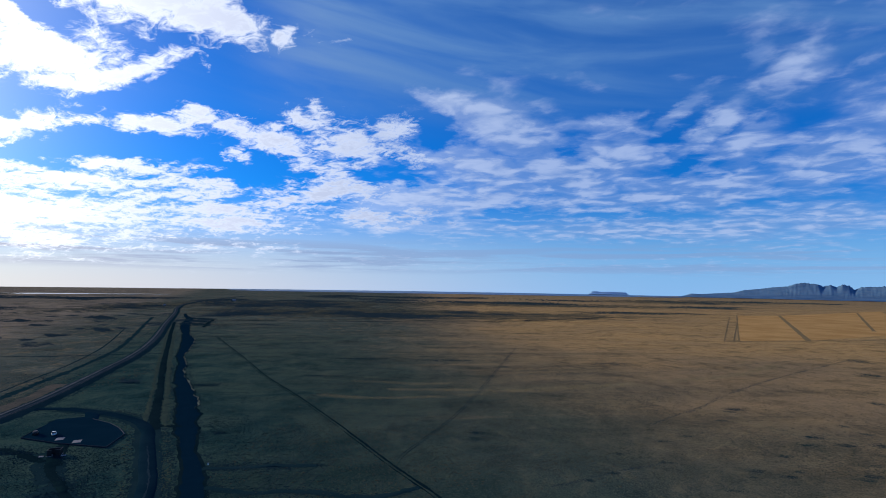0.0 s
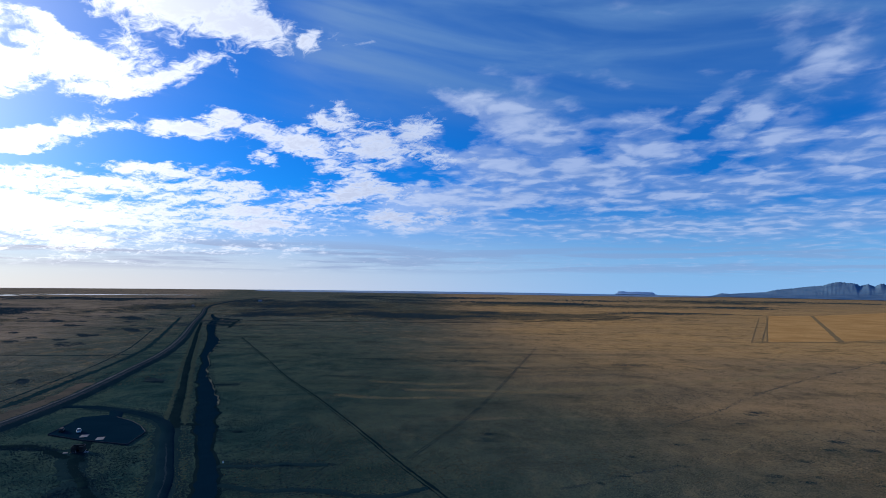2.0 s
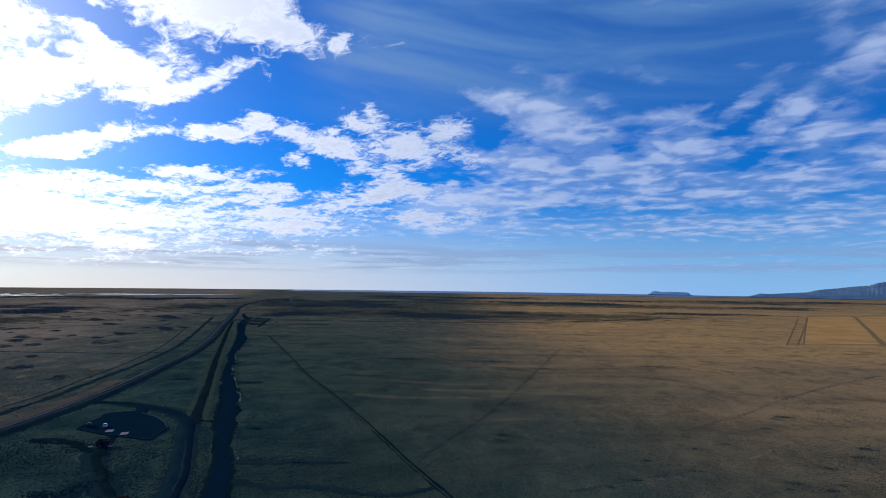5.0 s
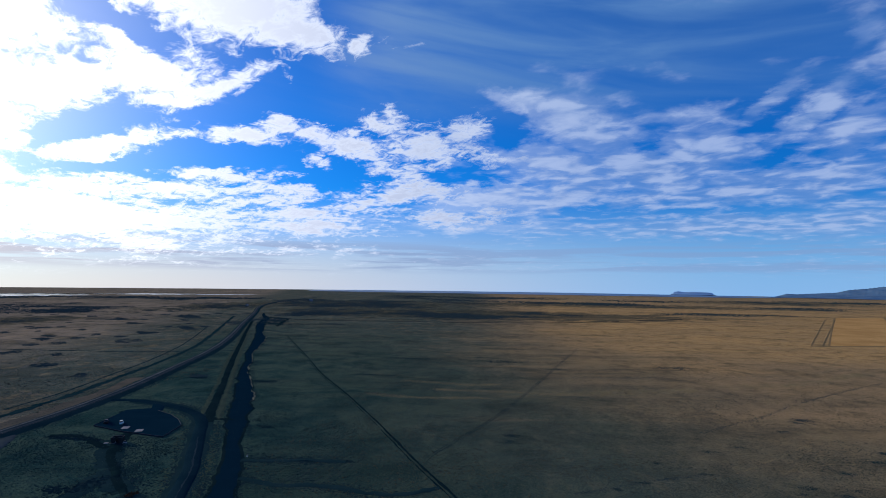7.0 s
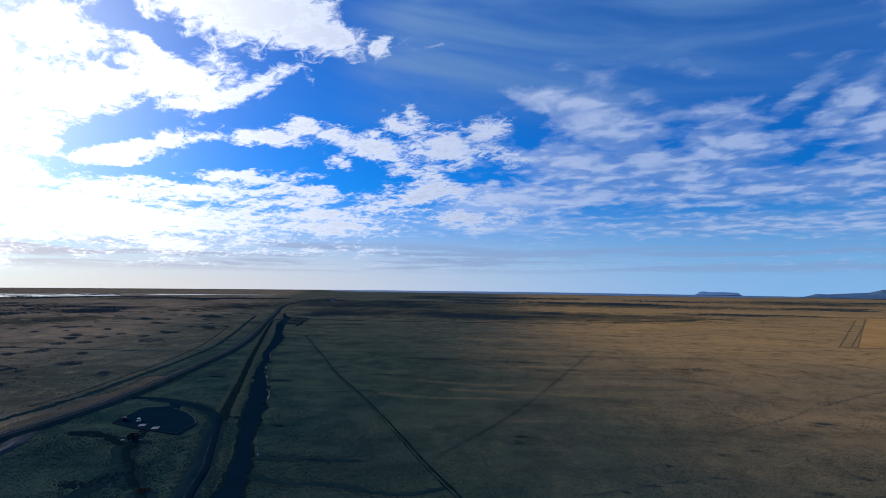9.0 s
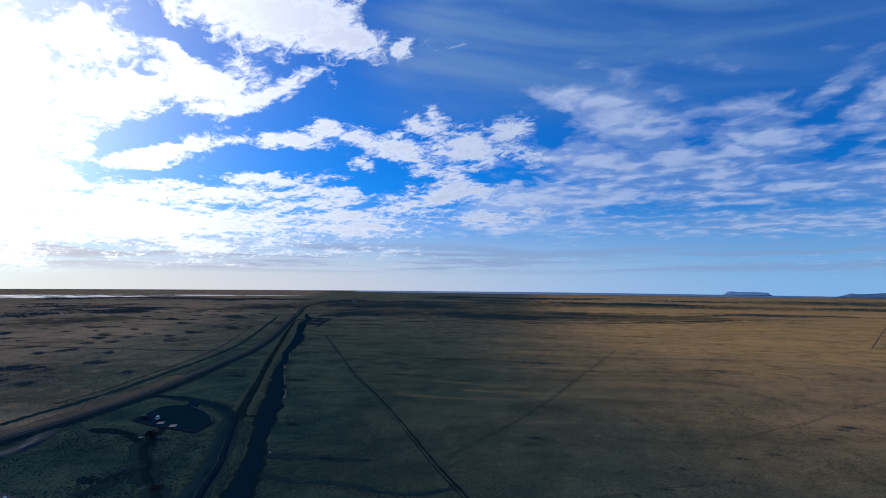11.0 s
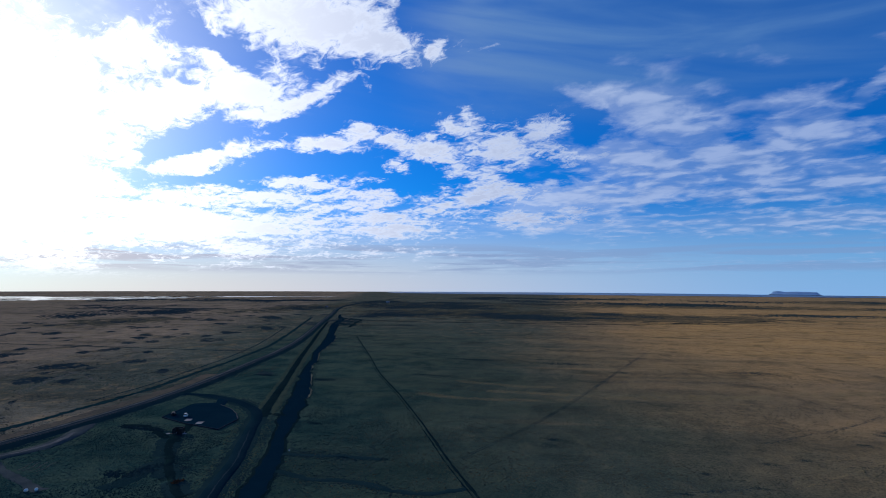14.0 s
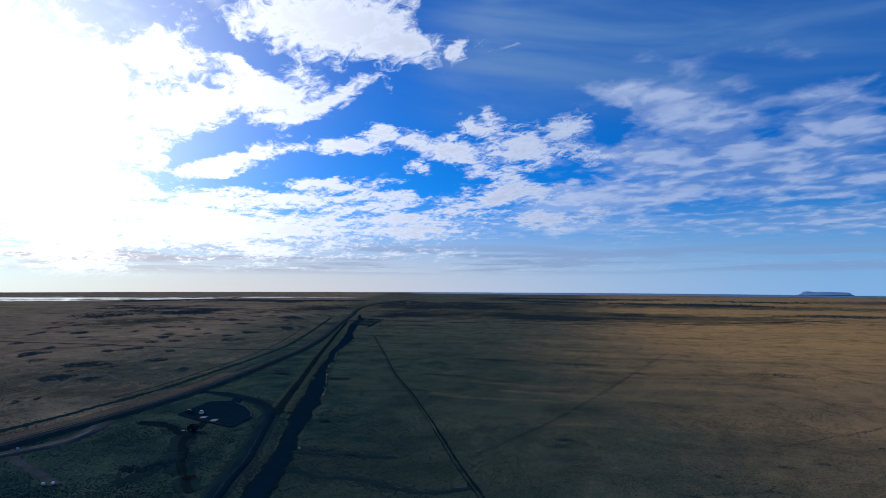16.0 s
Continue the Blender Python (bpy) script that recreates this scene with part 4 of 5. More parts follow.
def scrub_patch(cx, cy, wide, deep, seed, count, material=None, low=1.0, loose=False, turn=0.0):
    """Low bushes crowded into a ragged patch, thinning out towards its border."""
    rng = random.Random(seed)
    size = max(0.16, math.sqrt(wide * deep) * (0.070 if wide < 10 or wide > 24 else 0.045)) if loose else max(0.30, math.sqrt(wide * deep) * 0.125)
    spots = []
    while len(spots) < count:
        u, v = rng.uniform(-1.3, 1.3), rng.uniform(-1.3, 1.3)
        edge = math.hypot(u, v) + 0.35 * noise.noise(Vector((u * 1.6, v * 1.6, seed))) + 0.16 * noise.noise(Vector((u * 6, v * 6, seed)))
        if (rng.random() < 1.0 - edge / 1.25) if loose else (edge < 0.74 or (edge < 0.95 and rng.random() < 0.15)):
            r = size * rng.uniform(0.5, 1.2) * (1.0 if edge < 0.6 else 0.6)
            p, q = u * wide, v * deep
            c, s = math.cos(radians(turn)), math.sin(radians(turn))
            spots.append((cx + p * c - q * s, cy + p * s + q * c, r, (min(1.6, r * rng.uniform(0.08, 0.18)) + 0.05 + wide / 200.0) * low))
    return clumps("scrub_patch", spots, material or SCRUB, "low dark patch of scrub in the dry grass", int(seed * 100), "scrub patches")


PATCHES = [
    (-379, 283, 9, 12), (-291, 261, 20, 8), (-267, 291, 10, 7), (-260, 220, 13, 7), (-241, 222, 7, 6), (-219, 264, 6, 5), (-215, 177, 2.2, 3), (-216, 169, 2.6, 3),
    (-507, 651, 13, 18), (-353, 489, 6, 12), (-349, 554, 12, 20), (-457, 730, 16, 30), (-340, 315, 7, 6), (-297, 331, 5, 6), (-403, 315, 7, 7), (-507, 419, 12, 10),
    (-388, 414, 6, 9), (-158, 276, 8, 4),
]
PATCHES_MEADOW = [(12, 183, 3.5, 2.2), (114, 366, 15, 7), (39, 343, 11, 3),
                  (-113, 268, 7, 4), (-35, 154, 2, 1.6), (-75, 186, 2.5, 1.6), (4, 370, 23, 5), (-57, 371, 23, 4), (-66, 300, 15, 2.5)]
for i, (x, y, w, d) in enumerate(PATCHES + PATCHES_MEADOW):
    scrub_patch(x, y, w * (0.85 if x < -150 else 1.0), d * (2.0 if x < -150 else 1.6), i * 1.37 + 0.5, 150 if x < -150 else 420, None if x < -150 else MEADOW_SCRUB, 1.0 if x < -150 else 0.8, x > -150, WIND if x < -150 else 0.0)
# small hummocks of scrub strewn over the heath beyond the road
dice = random.Random(3)
for i in range(90):
    y = dice.uniform(200, 950)
    x = -190 - 0.42 * max(0.0, y - 200) - dice.uniform(15, 90 + y * 0.55)
    w = dice.uniform(2.8, 6.4) * (0.7 + y / 800.0)
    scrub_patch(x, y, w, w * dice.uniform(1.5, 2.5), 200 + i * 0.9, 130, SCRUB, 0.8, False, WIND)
for i, (x, y, w, d) in enumerate(((-90.5, 190.0, 3.2, 2.2), (-88.5, 184.5, 2.8, 2.4), (-84.5, 187.0, 1.4, 3.0))):
    scrub_patch(x, y, w, d, 400 + i, 60)
scrub_patch(-33.5, 154.6, 3.2, 1.6, 410, 200, DARK_SCRUB, 1.0, True)
for pts in ([(-128.5, 122.5), (-127.3, 120.0), (-126.2, 118.6), (-125.8, 116.0)], [(-126.6, 123.0), (-125.6, 121.0), (-124.2, 119.0), (-123.9, 116.0)], [(-124.4, 123.6), (-123.7, 121.2), (-122.2, 119.2), (-122.0, 116.2)], [(-122.2, 124.4), (-121.6, 122.0), (-120.0, 119.6), (-119.8, 116.0)]):
    tagged(ribbon("wheel_rut", pts, [(-0.09, 0.05), (0.09, 0.05)], GRAVEL, 1.0, 0.05), "pale winding rut in the heath", "track", kind="structure")
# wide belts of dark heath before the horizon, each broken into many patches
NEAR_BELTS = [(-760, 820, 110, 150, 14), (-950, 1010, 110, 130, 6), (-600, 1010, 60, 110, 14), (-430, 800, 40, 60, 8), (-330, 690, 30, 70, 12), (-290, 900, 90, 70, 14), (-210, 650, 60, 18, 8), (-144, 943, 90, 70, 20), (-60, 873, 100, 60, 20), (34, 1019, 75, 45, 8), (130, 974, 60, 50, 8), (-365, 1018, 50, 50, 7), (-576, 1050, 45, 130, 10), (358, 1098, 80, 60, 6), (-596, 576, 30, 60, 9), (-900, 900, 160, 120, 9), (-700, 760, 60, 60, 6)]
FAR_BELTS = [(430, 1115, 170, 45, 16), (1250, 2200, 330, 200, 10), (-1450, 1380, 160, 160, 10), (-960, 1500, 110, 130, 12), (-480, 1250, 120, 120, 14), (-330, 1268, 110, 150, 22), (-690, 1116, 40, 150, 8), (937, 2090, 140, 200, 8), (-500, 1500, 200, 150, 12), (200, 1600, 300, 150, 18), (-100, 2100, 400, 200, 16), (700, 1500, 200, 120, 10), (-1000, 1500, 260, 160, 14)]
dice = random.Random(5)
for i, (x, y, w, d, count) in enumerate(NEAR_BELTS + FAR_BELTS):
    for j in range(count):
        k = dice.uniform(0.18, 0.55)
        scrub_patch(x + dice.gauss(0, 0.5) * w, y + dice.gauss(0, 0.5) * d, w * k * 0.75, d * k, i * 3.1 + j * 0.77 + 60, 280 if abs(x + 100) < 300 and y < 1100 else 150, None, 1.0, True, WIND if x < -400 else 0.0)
# hummocks of dark heather beyond the road
HUMMOCKS = [(-472, 729), (-476, 655), (-373, 559), (-340, 575), (-357, 495), (-438, 591), (-348, 454), (-613, 854), (-581, 689), (-486, 504), (-393, 418), (-431, 502), (-473, 458), (-613, 499), (-507, 423), (-599, 457), (-546, 408), (-747, 631), (-505, 653), (-346, 493), (-342, 546)]
for i, (x, y) in enumerate(HUMMOCKS):
    d = math.hypot(x, y)
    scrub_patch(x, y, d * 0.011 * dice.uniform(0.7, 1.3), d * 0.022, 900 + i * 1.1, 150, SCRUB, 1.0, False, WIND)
# small dark patches in the meadow
SPOTS = [(121, 229, 3.5, 3.2), (110, 213.5, 3.2, 2.2), (74, 183.3, 3.0, 1.8), (86, 190, 3.0, 1.6), (55, 169, 2, 1.4), (66.4, 161.8, 3.6, 1.5), (101, 155, 2.9, 2.0), (121.8, 181, 5.3, 3.2), (106.4, 168.4, 4.0, 2.6),
         (153, 196, 3.6, 3.0), (152.7, 207, 2.6, 2.4), (115.2, 149, 4.6, 2.4), (75, 140.3, 3.6, 1.9), (86.3, 150.4, 1.9, 1.4), (127.6, 161, 3.0, 2.4), (200, 249, 4.0, 5.0), (304, 399, 13, 14), (264, 333, 8, 9),
         (48, 152, 2.4, 0.9), (40, 146, 1.5, 1.2)]
for i, (x, y, w, d) in enumerate(SPOTS + list(DARK_SPOTS)):
    scrub_patch(x, y, w, d, 500 + i * 1.3, 460 if i >= len(SPOTS) else 300, DARK_SCRUB if i >= len(SPOTS) else MEADOW_SCRUB, 0.9, True)
# dark patches; the long thin one at (-128, 160.2) models a shadow band
for i, (x, y, w, d) in enumerate(((-92, 128, 4.5, 6.5), (-96, 138.5, 2.5, 4.5), (-97, 122, 6, 3.5), (-128, 160.2, 13, 1.7), (-154.6, 270.7, 9, 2.2), (-117.5, 267, 7, 3), (-73.7, 185, 3.2, 1.6), (-108.5, 155.5, 3.4, 2.6), (-138, 196, 2.5, 3.5))):
    scrub_patch(x, y, w, d, 700 + i * 1.7, 150, DARK_SCRUB, 1.3)
# things strewn along lines: loose hay, trodden trails, rank grass in runnels and on banks
def strewn_line(name, pts, wide, per_metre, size, material, label, seed):
    rng = random.Random(seed)
    line = smooth_line(pts, 1.0)
    spots = []
    for i, p in enumerate(line):
        thick = max(0.0, 0.65 + 1.1 * noise.noise(Vector((i * 0.055, seed, 0.0))) + 0.5 * noise.noise(Vector((i * 0.21, seed, 4.0))))
        for j in range(int(per_metre * thick + rng.random())):
            r = rng.uniform(*size)
            spots.append((p.x + rng.gauss(0, wide), p.y + rng.gauss(0, wide) + 1.2 * noise.noise(Vector((i * 0.06, seed, 8.0))), r, 0.06 + r * rng.uniform(0.05, 0.16)))
    return clumps(name, spots, material, label, int(seed))


for i, (pts, w) in enumerate((([(-45, 287), (-28, 284), (-10, 281), (4, 286)], 1.3), ([(10, 255), (42, 269), (67, 280), (103, 290)], 1.5), ([(-55, 250), (-33, 245), (-18, 247), (0, 251)], 1.1), ([(-25, 266), (7, 267), (50, 268), (101, 292)], 1.2), ([(120, 300), (170, 322), (230, 372)], 2.0))):
    strewn_line("loose_hay", pts, w * 1.5, 90, (0.12, 0.27), HAY, "pale ragged row of loose hay", 30 + i)
for i, pts in enumerate(([(75.6, 164.2), (80.8, 168.6), (86.8, 174.2), (104.9, 191.9), (130, 217)], [(99.1, 174.4), (115.2, 179.5), (124.5, 187.8)], [(150.7, 325.4), (197.5, 360.9), (257.0, 445.2), (339.6, 520.4)])):
    strewn_line("trampled_grass", pts, 0.35, 7, (0.12, 0.28), HAY, "faint trail of trampled pale grass", 40 + i)
for i, (pts, w) in enumerate((([(29.3, 141.7), (36.2, 145.8), (43.3, 149.8), (52.6, 154.7), (66.4, 161.6)], 0.35), ([(79, 206), (110, 234), (146, 272), (206, 326), (295, 398)], 0.45), ([(190.7, 362.6), (213.8, 376.0), (252.5, 394.2), (290.6, 414.4)], 0.7), ([(10, 300), (60, 318), (120, 330), (180, 352)], 1.2), ([(-40, 330), (20, 326), (70, 333)], 1.2))):
    strewn_line("rank_grass", pts, w * 1.2, 9, (0.12, 0.36), SCRUB, "dark rank grass along a shallow runnel", 50 + i)
for i, pts in enumerate(([(-97.5, 196.0), (-104.5, 207.0), (-113.6, 225.0), (-125.5, 250.0), (-137.2, 273.9), (-162.3, 327.4)], [(-86.0, 170.0), (-79.0, 157.0), (-72.5, 144.0), (-66.0, 128.5), (-57.5, 108.0)])):
    strewn_line("bank_grass", pts, 0.8, 10, (0.15, 0.45), BANK_GRASS, "yellow grass on the bank of the stream", 60 + i)
for i, pts in enumerate(([(-58, 136.8), (-52, 135.4), (-46, 133.7), (-33.4, 135.4), (-22.3, 132.3), (-13.4, 133.1)], [(-64, 150.4), (-59, 150.6), (-50.3, 152.4), (-34.6, 154.7)], [(-63, 151.5), (-50, 152.8), (-36, 154.5)], [(-102, 153), (-92, 138), (-80, 124)], [(-138, 162), (-124, 161), (-112, 155)])):
    strewn_line("black_sedge", pts, 1.9, 22, (0.2, 0.5), DARK_SCRUB, "dark sedge crowding a wet hollow", 70 + i)


def beside_line(pts, offset):
    line = smooth_line(pts, 6.0)
    return [tuple(p + n * offset) for p, n in zip(line, across(line))]


for i, (pts, wide) in enumerate((([(-110, 238), (-104, 226), (-99, 214)], 1.1), ([(-99, 211), (-93, 200), (-90, 193)], 1.3), ([(-86, 184), (-82, 176), (-79, 170)], 0.9), ([(-206, 432), (-192, 402)], 1.2), ([(-124, 264), (-117, 250)], 0.8))):
    strewn_line("bank_grass", pts, wide, 11, (0.2, 0.5), BANK_GRASS, "yellow grass on an islet in the stream", 110 + i)
for i, pts in enumerate(([(-335, 706), (-312, 690), (-285, 672)], [(-358, 758), (-335, 742), (-310, 728)], [(-306, 650), (-290, 640), (-272, 630)])):
    strewn_line("black_sedge", pts, 6.0, 12, (0.8, 2.2), DARK_SCRUB, "dark sedge crowding a wet hollow", 120 + i)
BANKSIDE = WATER[8:]
mean = sum(w[2] for w in BANKSIDE) / len(BANKSIDE)
for i, (pts, wide, per_metre, material) in enumerate((
        (beside_line([w[:2] for w in BANKSIDE], -mean * 0.5 - 1.2), 1.1, 7, DARK_SCRUB), (beside_line([w[:2] for w in BANKSIDE], mean * 0.25 + 1.6), 1.0, 7, DARK_SCRUB),
        (beside_line(ACCESS[1:], 4.4), 0.9, 7, DARK_SCRUB), (beside_line(ACCESS[1:], -4.6), 0.9, 7, DARK_SCRUB), (beside_line(ACCESS[3:], 5.6), 0.7, 4, BANK_GRASS), (beside_line([w[:2] for w in BANKSIDE], mean * 0.25 + 2.9), 0.6, 4, BANK_GRASS),
        (beside_line(ROAD[1:9], 6.6), 0.9, 6, TURF), (beside_line(ROAD[1:9], -7.8), 1.0, 6, TURF))):
    strewn_line("sedge_fringe", pts, wide, per_metre, (0.2, 0.55), material, "ragged fringe of sedge and grass along an edge", 80 + i)
for i, pts in enumerate(([(-420, 210), (-350, 228), (-300, 240), (-262, 243), (-236, 232), (-214, 222), (-190, 216)], [(-262, 243), (-268, 275), (-290, 310), (-330, 352), (-400, 400)], [(-230, 190), (-246, 214), (-262, 243)])):
    strewn_line("trampled_heath", pts, 0.9, 5, (0.2, 0.5), TRAIL, "faint pale trail trodden across the heath", 95 + i)

# ---------------------------------------------------------------- things round the car park
def wheel(parent, x, y, r):
    bm = bmesh.new()
    bmesh.ops.create_cone(bm, cap_ends=True, segments=20, radius1=r, radius2=r, depth=0.22, matrix=Matrix.Rotation(radians(90), 4, "X"))
    bmesh.ops.bevel(bm, geom=[e for e in bm.edges if len(e.link_faces) == 2 and any(len(f.verts) > 4 for f in e.link_faces)], offset=0.04, segments=2, affect="EDGES")
    tyre = part("wheel", bm, RUBBER, parent, "black rubber tyre")
    tyre.matrix_local = pose(x, y, r)
    bm = bmesh.new()
    bmesh.ops.create_cone(bm, cap_ends=True, segments=16, radius1=r * 0.62, radius2=r * 0.55, depth=0.25, matrix=Matrix.Rotation(radians(90), 4, "X"))
    part("rim", bm, STEEL, tyre, "grey metal rim")


def loft(name, sections, material, parent, label=""):
    """A closed body through cross sections: x, half width, floor, roof, half width at the roof."""
    bm = bmesh.new()
    rings = []
    for x, w, z0, z1, wt in sections:
        mid = z0 + (z1 - z0) * 0.55
        rings.append([bm.verts.new((x, s * a, z)) for s, a, z in ((-1, w * 0.92, z0), (-1, w, mid), (-1, wt, z1), (1, wt, z1), (1, w, mid), (1, w * 0.92, z0))])
    for p, q in zip(rings, rings[1:]):
        for i in range(6):
            j = (i + 1) % 6
            bm.faces.new((p[i], p[j], q[j], q[i]))
    bm.faces.new(rings[0])
    bm.faces.new(rings[-1])
    bmesh.ops.recalc_face_normals(bm, faces=bm.faces)
    bmesh.ops.bevel(bm, geom=list(bm.edges), offset=0.035, segments=2, affect="EDGES")
    return part(name, bm, material, parent, label)


def build_car(x, y, z, turn, paint, label, paint_label):
    car = tagged(new("car"), label, "car", "parked cars")
    car.matrix_world = pose(x, y, z, 0, 0, turn) @ Matrix.Diagonal((0.80, 0.80, 0.80, 1))
    loft("body", [(-2.1, 0.70, 0.42, 0.82, 0.64), (-1.95, 0.84, 0.28, 0.98, 0.76), (-0.6, 0.88, 0.25, 1.00, 0.80), (0.9, 0.88, 0.25, 0.98, 0.80), (1.8, 0.84, 0.28, 0.80, 0.74), (2.1, 0.70, 0.40, 0.68, 0.62)], paint, car, paint_label)
    cabin = loft("cabin", [(-1.75, 0.74, 0.95, 1.10, 0.66), (-1.35, 0.76, 0.95, 1.50, 0.62), (0.15, 0.76, 0.95, 1.52, 0.62), (0.95, 0.74, 0.93, 1.02, 0.66)], GLASS, car, "dark tinted windows")
    bm = bmesh.new()
    box(bm, -1.35, 0.15, -0.62, 0.62, 1.49, 1.56, 0.02)
    part("roof", bm, paint, car, paint_label)
    for sx in (-1.3, 1.3):
        for sy in (-0.78, 0.78):
            wheel(car, sx, sy, 0.33)
    for sy in (-0.55, 0.55):
        for name, px in (("headlight", 2.06), ("tail_light", -2.06)):
            bm = bmesh.new()
            box(bm, px - 0.06, px + 0.06, sy - 0.16, sy + 0.16, 0.58, 0.70, 0.02)
            part(name, bm, WHITE if name == "headlight" else TIMBER, car)
    return car


build_car(-125.5, 178.3, LOT_Z, 125, WHITE, "white car parked on the dark asphalt car park", "white paint")
build_car(-131.7, 178.6, LOT_Z, 122, DARK_PAINT, "dark car parked at the edge of the car park", "dark paint")


def build_shelter(x, y, turn):
    z = rise(x, y)
    hut = tagged(new("viewing_shelter"), "small dark roofless timber shelter with a pale rim", "shelter")
    hut.matrix_world = pose(x, y, z, 0, 0, turn) @ Matrix.Diagonal((0.72, 0.72, 0.72, 1))
    bm = bmesh.new()
    box(bm, -2.6, 2.6, -2.0, 2.0, -0.3, 0.12, 0.03)
    part("floor_slab", bm, CONCRETE, hut, "pale concrete slab")
    for x0, x1, y0, y1 in ((-2.3, 2.3, 1.55, 1.7), (-2.3, -0.6, -1.7, -1.55), (0.6, 2.3, -1.7, -1.55), (-2.3, -2.15, -1.55, 1.55), (2.15, 2.3, -1.55, 1.55)):
        bm = bmesh.new()
        long = (x1 - x0) > (y1 - y0)
        count = int(max(x1 - x0, y1 - y0) / 0.23)
        for i in range(count):
            a, b = i / count, (i + 1) / count
            if long:
                box(bm, x0 + (x1 - x0) * a + 0.006, x0 + (x1 - x0) * b - 0.006, y0, y1, 0.1, 2.4)
            else:
                box(bm, x0, x1, y0 + (y1 - y0) * a + 0.006, y0 + (y1 - y0) * b - 0.006, 0.1, 2.4)
        wall = part("wall", bm, TIMBER, hut, "dark upright timber boards")
        bm = bmesh.new()
        box(bm, x0 - 0.04, x1 + 0.04, y0 - 0.04, y1 + 0.04, 2.4, 2.5, 0.01)
        part("cap_rail", bm, KERB, wall, "pale capping rail")
    bm = bmesh.new()
    box(bm, -2.0, 2.0, 1.0, 1.45, 0.45, 0.52, 0.01)
    part("bench", bm, TIMBER, hut)
    return hut


build_shelter(-111.6, 159.4, 22)
for x, y in ((-114.2, 157.6), (-108.8, 159.0)):
    bm = bmesh.new()
    box(bm, -0.6, 0.6, -0.55, 0.55, -0.2, 0.16, 0.03)
    me = bpy.data.meshes.new("paving_slab")
    bm.to_mesh(me)
    bm.free()
    me.materials.append(CONCRETE)
    slab_ob = tagged(new("paving_slab", me), "pale concrete slab beside the shelter", "slab", "slabs by the shelter")
    slab_ob.matrix_world = pose(x, y, rise(x, y), 0, 0, 22)


def build_bale(x, y, turn):
    bm = bmesh.new()
    bmesh.ops.create_cone(bm, cap_ends=True, segments=28, radius1=0.42, radius2=0.42, depth=0.8, matrix=Matrix.Rotation(radians(90), 4, "Y"))
    bmesh.ops.bevel(bm, geom=[e for e in bm.edges if any(len(f.verts) > 4 for f in e.link_faces)], offset=0.14, segments=4, affect="EDGES")
    for v in bm.verts:
        v.co += v.normal * 0.03 * noise.noise(v.co * 4.0)
        v.co.z = max(v.co.z, -0.38)
    me = bpy.data.meshes.new("hay_bale")
    bm.to_mesh(me)
    bm.free()
    me.materials.append(WRAP)
    ob = tagged(new("hay_bale", me), "round hay bale in white wrap on the heath", "hay bale", "hay bales")
    ob.matrix_world = pose(x, y, rise(x, y) + 0.36, 0, 0, turn)


build_bale(-108.0, 105.6, 20)
build_bale(-106.2, 106.8, 50)


def build_post(x, y, high=0.45):
    post = tagged(new("marker_post"), "white marker post on the bank of the stream", "marker post")
    post.matrix_world = pose(x, y, rise(x, y))
    bm = bmesh.new()
    box(bm, -0.16, 0.16, -0.14, 0.14, -0.3, high, 0.03)
    part("post", bm, WHITE, post)
    bm = bmesh.new()
    box(bm, -0.24, 0.24, -0.2, 0.2, high, high + 0.12, 0.03)
    part("cap", bm, CONCRETE, post)


build_post(-64.5, 153.4)


def build_farmhouse(x, y, turn, long, wide, high, label):
    house = tagged(new("farmhouse"), label, "farmhouse", "far farm buildings")
    house.matrix_world = pose(x, y, rise(x, y), 0, 0, turn)
    bm = bmesh.new()
    box(bm, -long / 2, long / 2, -wide / 2, wide / 2, -1, high)
    part("wall", bm, CONCRETE, house, "pale rendered walls")
    bm = bmesh.new()
    ends = []
    for sx in (-1, 1):
        ends.append([bm.verts.new((sx * (long / 2 + 0.4), yy, zz)) for yy, zz in ((-wide / 2 - 0.4, high), (0, high + wide * 0.45), (wide / 2 + 0.4, high))])
    bm.faces.new(ends[0])
    bm.faces.new(ends[1])
    for i in range(3):
        j = (i + 1) % 3
        bm.faces.new((ends[0][i], ends[0][j], ends[1][j], ends[1][i]))
    bmesh.ops.recalc_face_normals(bm, faces=bm.faces)
    part("roof", bm, CONCRETE, house, "pale pitched roof")
    for i in range(3):
        bm = bmesh.new()
        box(bm, -long * 0.3 + i * long * 0.3 - 0.6, -long * 0.3 + i * long * 0.3 + 0.6, -wide / 2 - 0.05, -wide / 2 + 0.05, high * 0.4, high * 0.75)
        part("window", bm, GLASS, house)


build_farmhouse(-545, 1412, 20, 9, 6, 3, "pale farmhouse far across the plain")
build_farmhouse(-566, 1100, 70, 5, 3, 2.2, "small pale building beside the far road")


# ---------------------------------------------------------------- tussocks and dwarf shrubs
def strewn(count, x0, x1, y0, y1, size, rng, keep, tall=(0.25, 0.5)):
    out = []
    while len(out) < count:
        x, y = rng.uniform(x0, x1), rng.uniform(y0, y1)
        if keep(x, y) > rng.random():
            s = rng.uniform(*size)
            out.append((x, y, s, s * rng.uniform(*tall)))
    return out


CLEAR = [p for pts in (ROAD[:12], ACCESS, [w[:2] for w in WATER[7:]]) for p in smooth_line(pts, 3.0)] + [Vector((x, y)) for x in range(-134, -103, 5) for y in range(172, 200, 5)]
TAKEN = {(int(p.x // 4) + i, int(p.y // 4) + j) for p in CLEAR for i in (-1, 0, 1) for j in (-1, 0, 1)}


def off_road(x, y):
    """False on roads, paths, water and the car park."""
    return (int(x // 4), int(y // 4)) not in TAKEN


rng = random.Random(11)
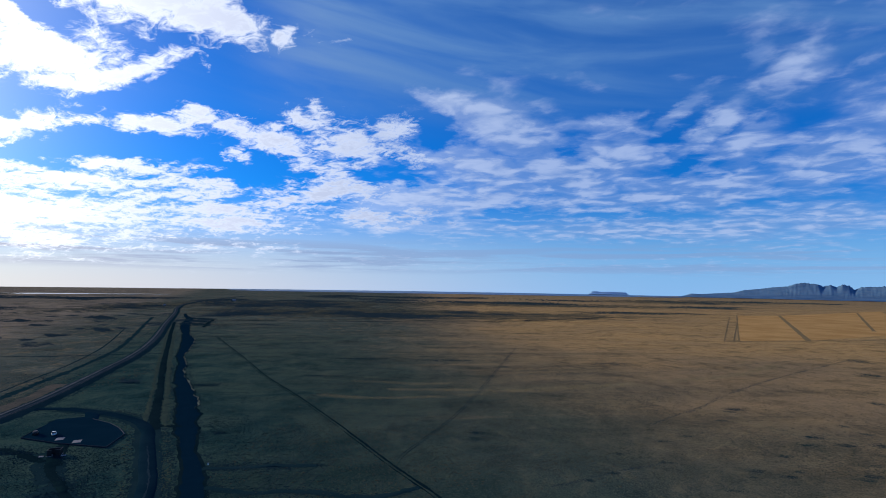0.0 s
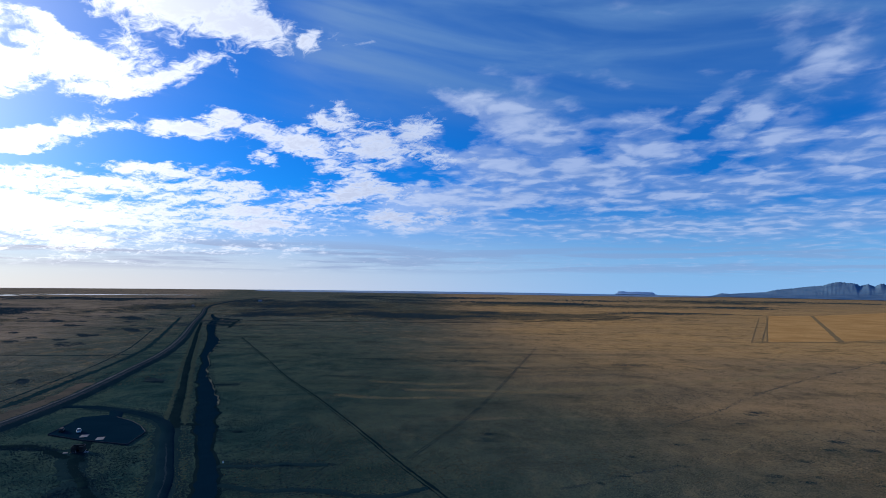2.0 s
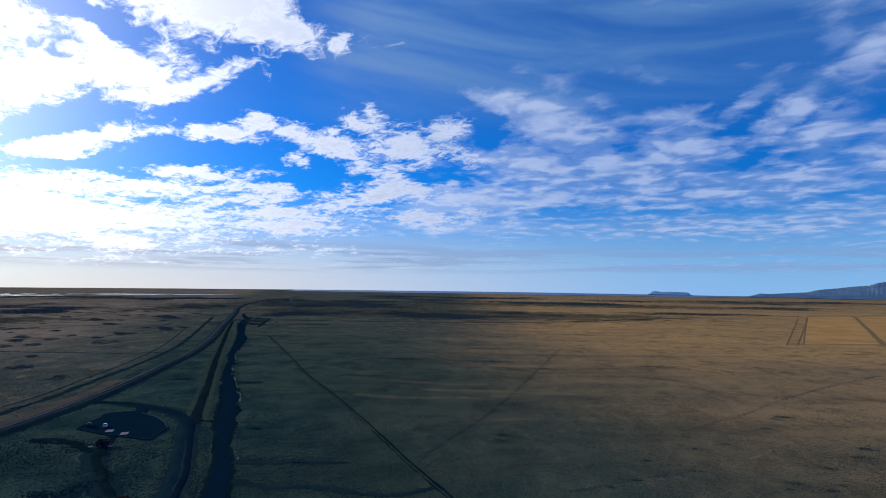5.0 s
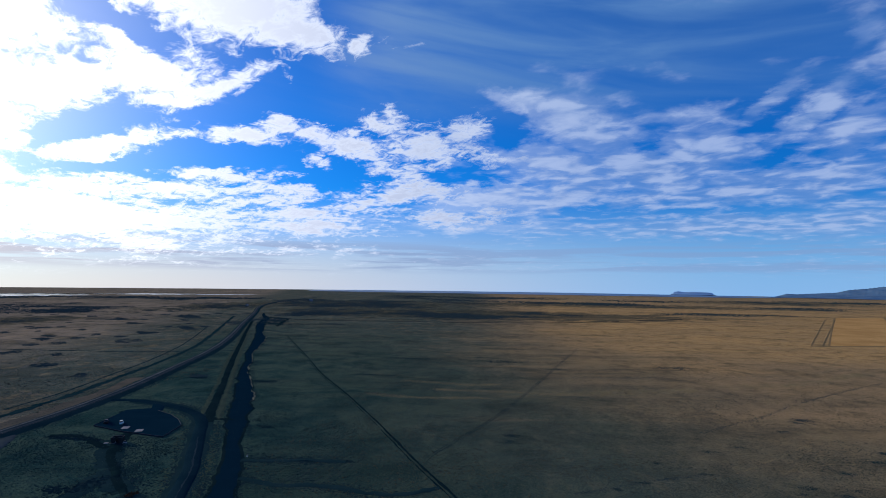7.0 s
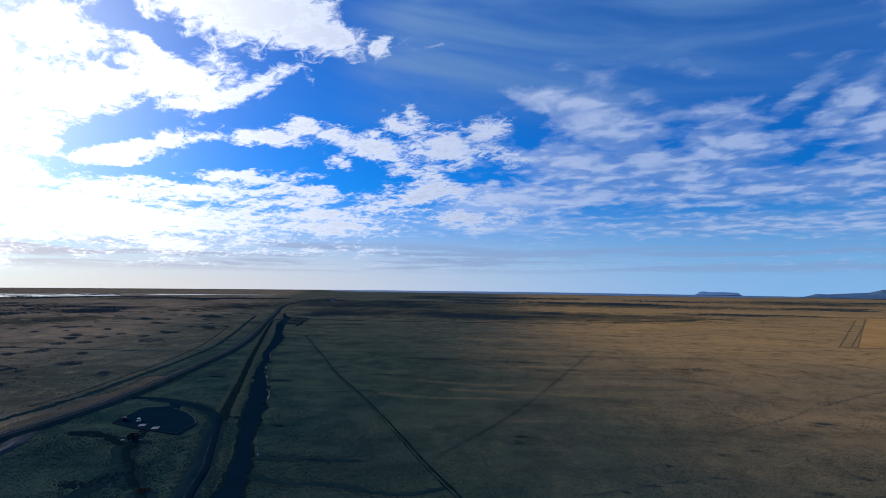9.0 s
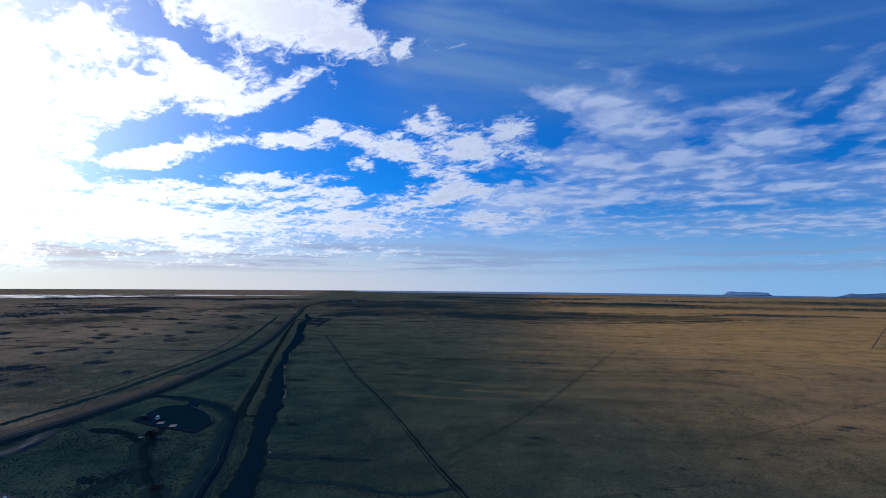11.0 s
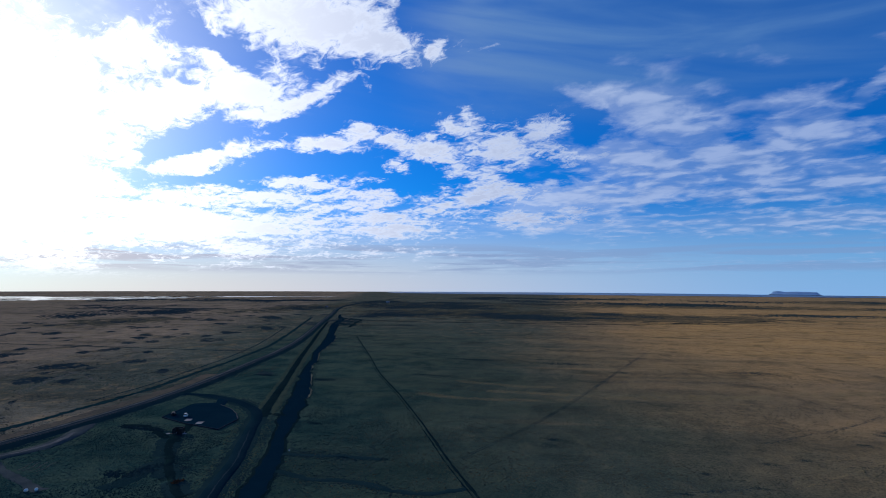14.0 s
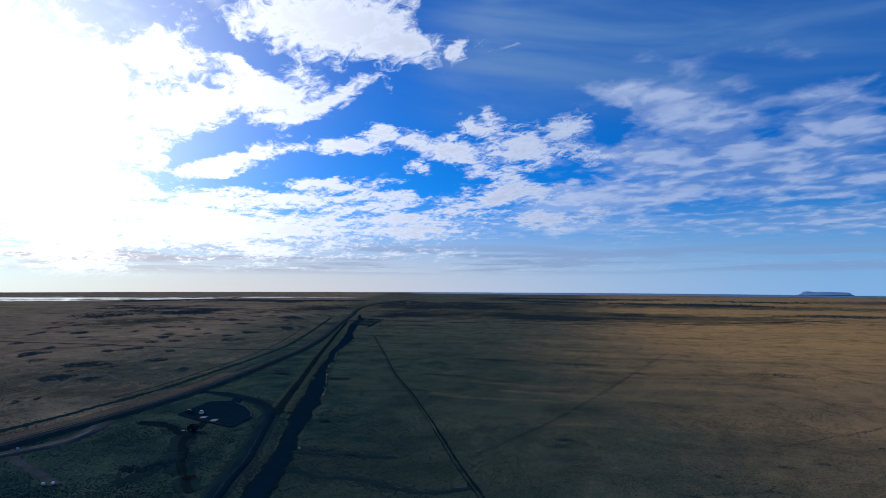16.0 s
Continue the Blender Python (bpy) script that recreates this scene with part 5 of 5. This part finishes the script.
def heathy(x, y):
    v = 0.5 + 0.9 * noise.noise(Vector((x / 22.0, y / 22.0, 0.7))) + 0.4 * noise.noise(Vector((x / 7.0, y / 7.0, 2.7)))
    return max(0.0, v) * min(1.0, max(0.0, (-42.0 - x + 14.0 * noise.noise(Vector((x / 15.0, y / 15.0, 3.3)))) / 45.0)) if off_road(x, y) else 0.0
def grassy(x, y):
    v = 0.35 + 0.9 * noise.noise(Vector((x / 45.0, y / 30.0, 9.7))) + 0.4 * noise.noise(Vector((x / 9.0, y / 9.0, 4.7)))
    return max(0.02, v) if x > -50 or off_road(x, y) else 0.0


def fade(x, y, near, far):
    d = math.hypot(x - HOME.x, y)
    return min(1.0, max(0.0, (far - d) / (far - near)))


SHRUB = surface("dwarf_shrub", ((0.010, 0.023, 0.023), (0.022, 0.037, 0.034), (0.014, 0.028, 0.027)), (0.3, 3.0), 0.95, 0.0)
SEDGE = surface("sedge_tuft", ((0.040, 0.060, 0.046), (0.070, 0.090, 0.066), (0.032, 0.052, 0.040)), (0.1, 2.0), 0.95, 0.0)
LING = surface("brown_ling", ((0.052, 0.060, 0.040), (0.084, 0.082, 0.052), (0.062, 0.066, 0.044)), (0.3, 3.0), 0.95, 0.0)
TUSSOCK = surface("dry_tussock", ((0.060, 0.056, 0.034), (0.11, 0.088, 0.050), (0.052, 0.048, 0.030)), (0.05, 1.0), 0.95, 0.0)
clumps("dwarf_shrubs", strewn(30000, -172, -40, 60, 260, (0.08, 0.25), rng, lambda x, y: heathy(x, y) * fade(x, y, 160, 280), (0.45, 0.9)), SHRUB, "dark dwarf shrubs scattered over the heath", 1)
clumps("grass_tussocks", strewn(12000, -172, -40, 60, 260, (0.10, 0.28), rng, lambda x, y: (1.0 - heathy(x, y)) * off_road(x, y) * fade(x, y, 160, 280), (0.4, 0.8)), SEDGE, "grey-green grass tussocks on the heath", 5)
clumps("dwarf_shrubs", strewn(20000, -60, 280, 110, 450, (0.10, 0.30), rng, lambda x, y: grassy(x, y) * fade(x, y, 170, 440), (0.35, 0.7)), LING, "brown dwarf shrubs scattered in the meadow", 2)
clumps("grass_tussocks", strewn(16000, -60, 280, 110, 450, (0.14, 0.42), rng, lambda x, y: grassy(x, y) * fade(x, y, 200, 450)), TUSSOCK, "pale brown grass tussocks in the meadow", 3)
clumps("grass_tussocks", strewn(9000, -360, -160, 80, 450, (0.2, 0.55), rng, lambda x, y: grassy(x, y) * fade(x, y, 220, 480)), TUSSOCK, "pale brown grass tussocks beyond the road", 4)
clumps("dwarf_shrubs", strewn(2600, -55, 240, 115, 330, (0.14, 0.34), rng, lambda x, y: (0.15 + grassy(x, y)) * fade(x, y, 150, 340), (0.4, 0.8)), LING, "small dark shrubs dotted over the meadow", 6)
clumps("dwarf_shrubs", strewn(1800, -420, -185, 150, 480, (0.2, 0.5), rng, lambda x, y: grassy(x, y) * fade(x, y, 250, 560), (0.3, 0.6)), SHRUB, "small dark shrubs dotted over the heath beyond the road", 7)
rusty = random.Random(8)
bush = clumps("shrub", [(-77.6 + rusty.gauss(0, 0.5), 121.4 + rusty.gauss(0, 0.9), rusty.uniform(0.2, 0.45), rusty.uniform(0.3, 0.7)) for i in range(40)], RUST, "rust-orange shrub beside the footpath", 9)
tagged(bush, category="shrub")


def build_sign(x, y, turn):
    sign = tagged(new("road_sign"), "small pale road sign on a grey post by the lay-by", "road sign")
    sign.matrix_world = pose(x, y, rise(x, y), 0, 0, turn)
    bm = bmesh.new()
    box(bm, -0.05, 0.05, -0.05, 0.05, -0.3, 1.9, 0.01)
    part("post", bm, STEEL, sign, "grey steel post")
    bm = bmesh.new()
    box(bm, -0.3, 0.3, -0.09, -0.05, 1.3, 1.9, 0.015)
    part("panel", bm, WHITE, sign, "pale blank panel")


build_sign(-141.0, 121.0, 40)
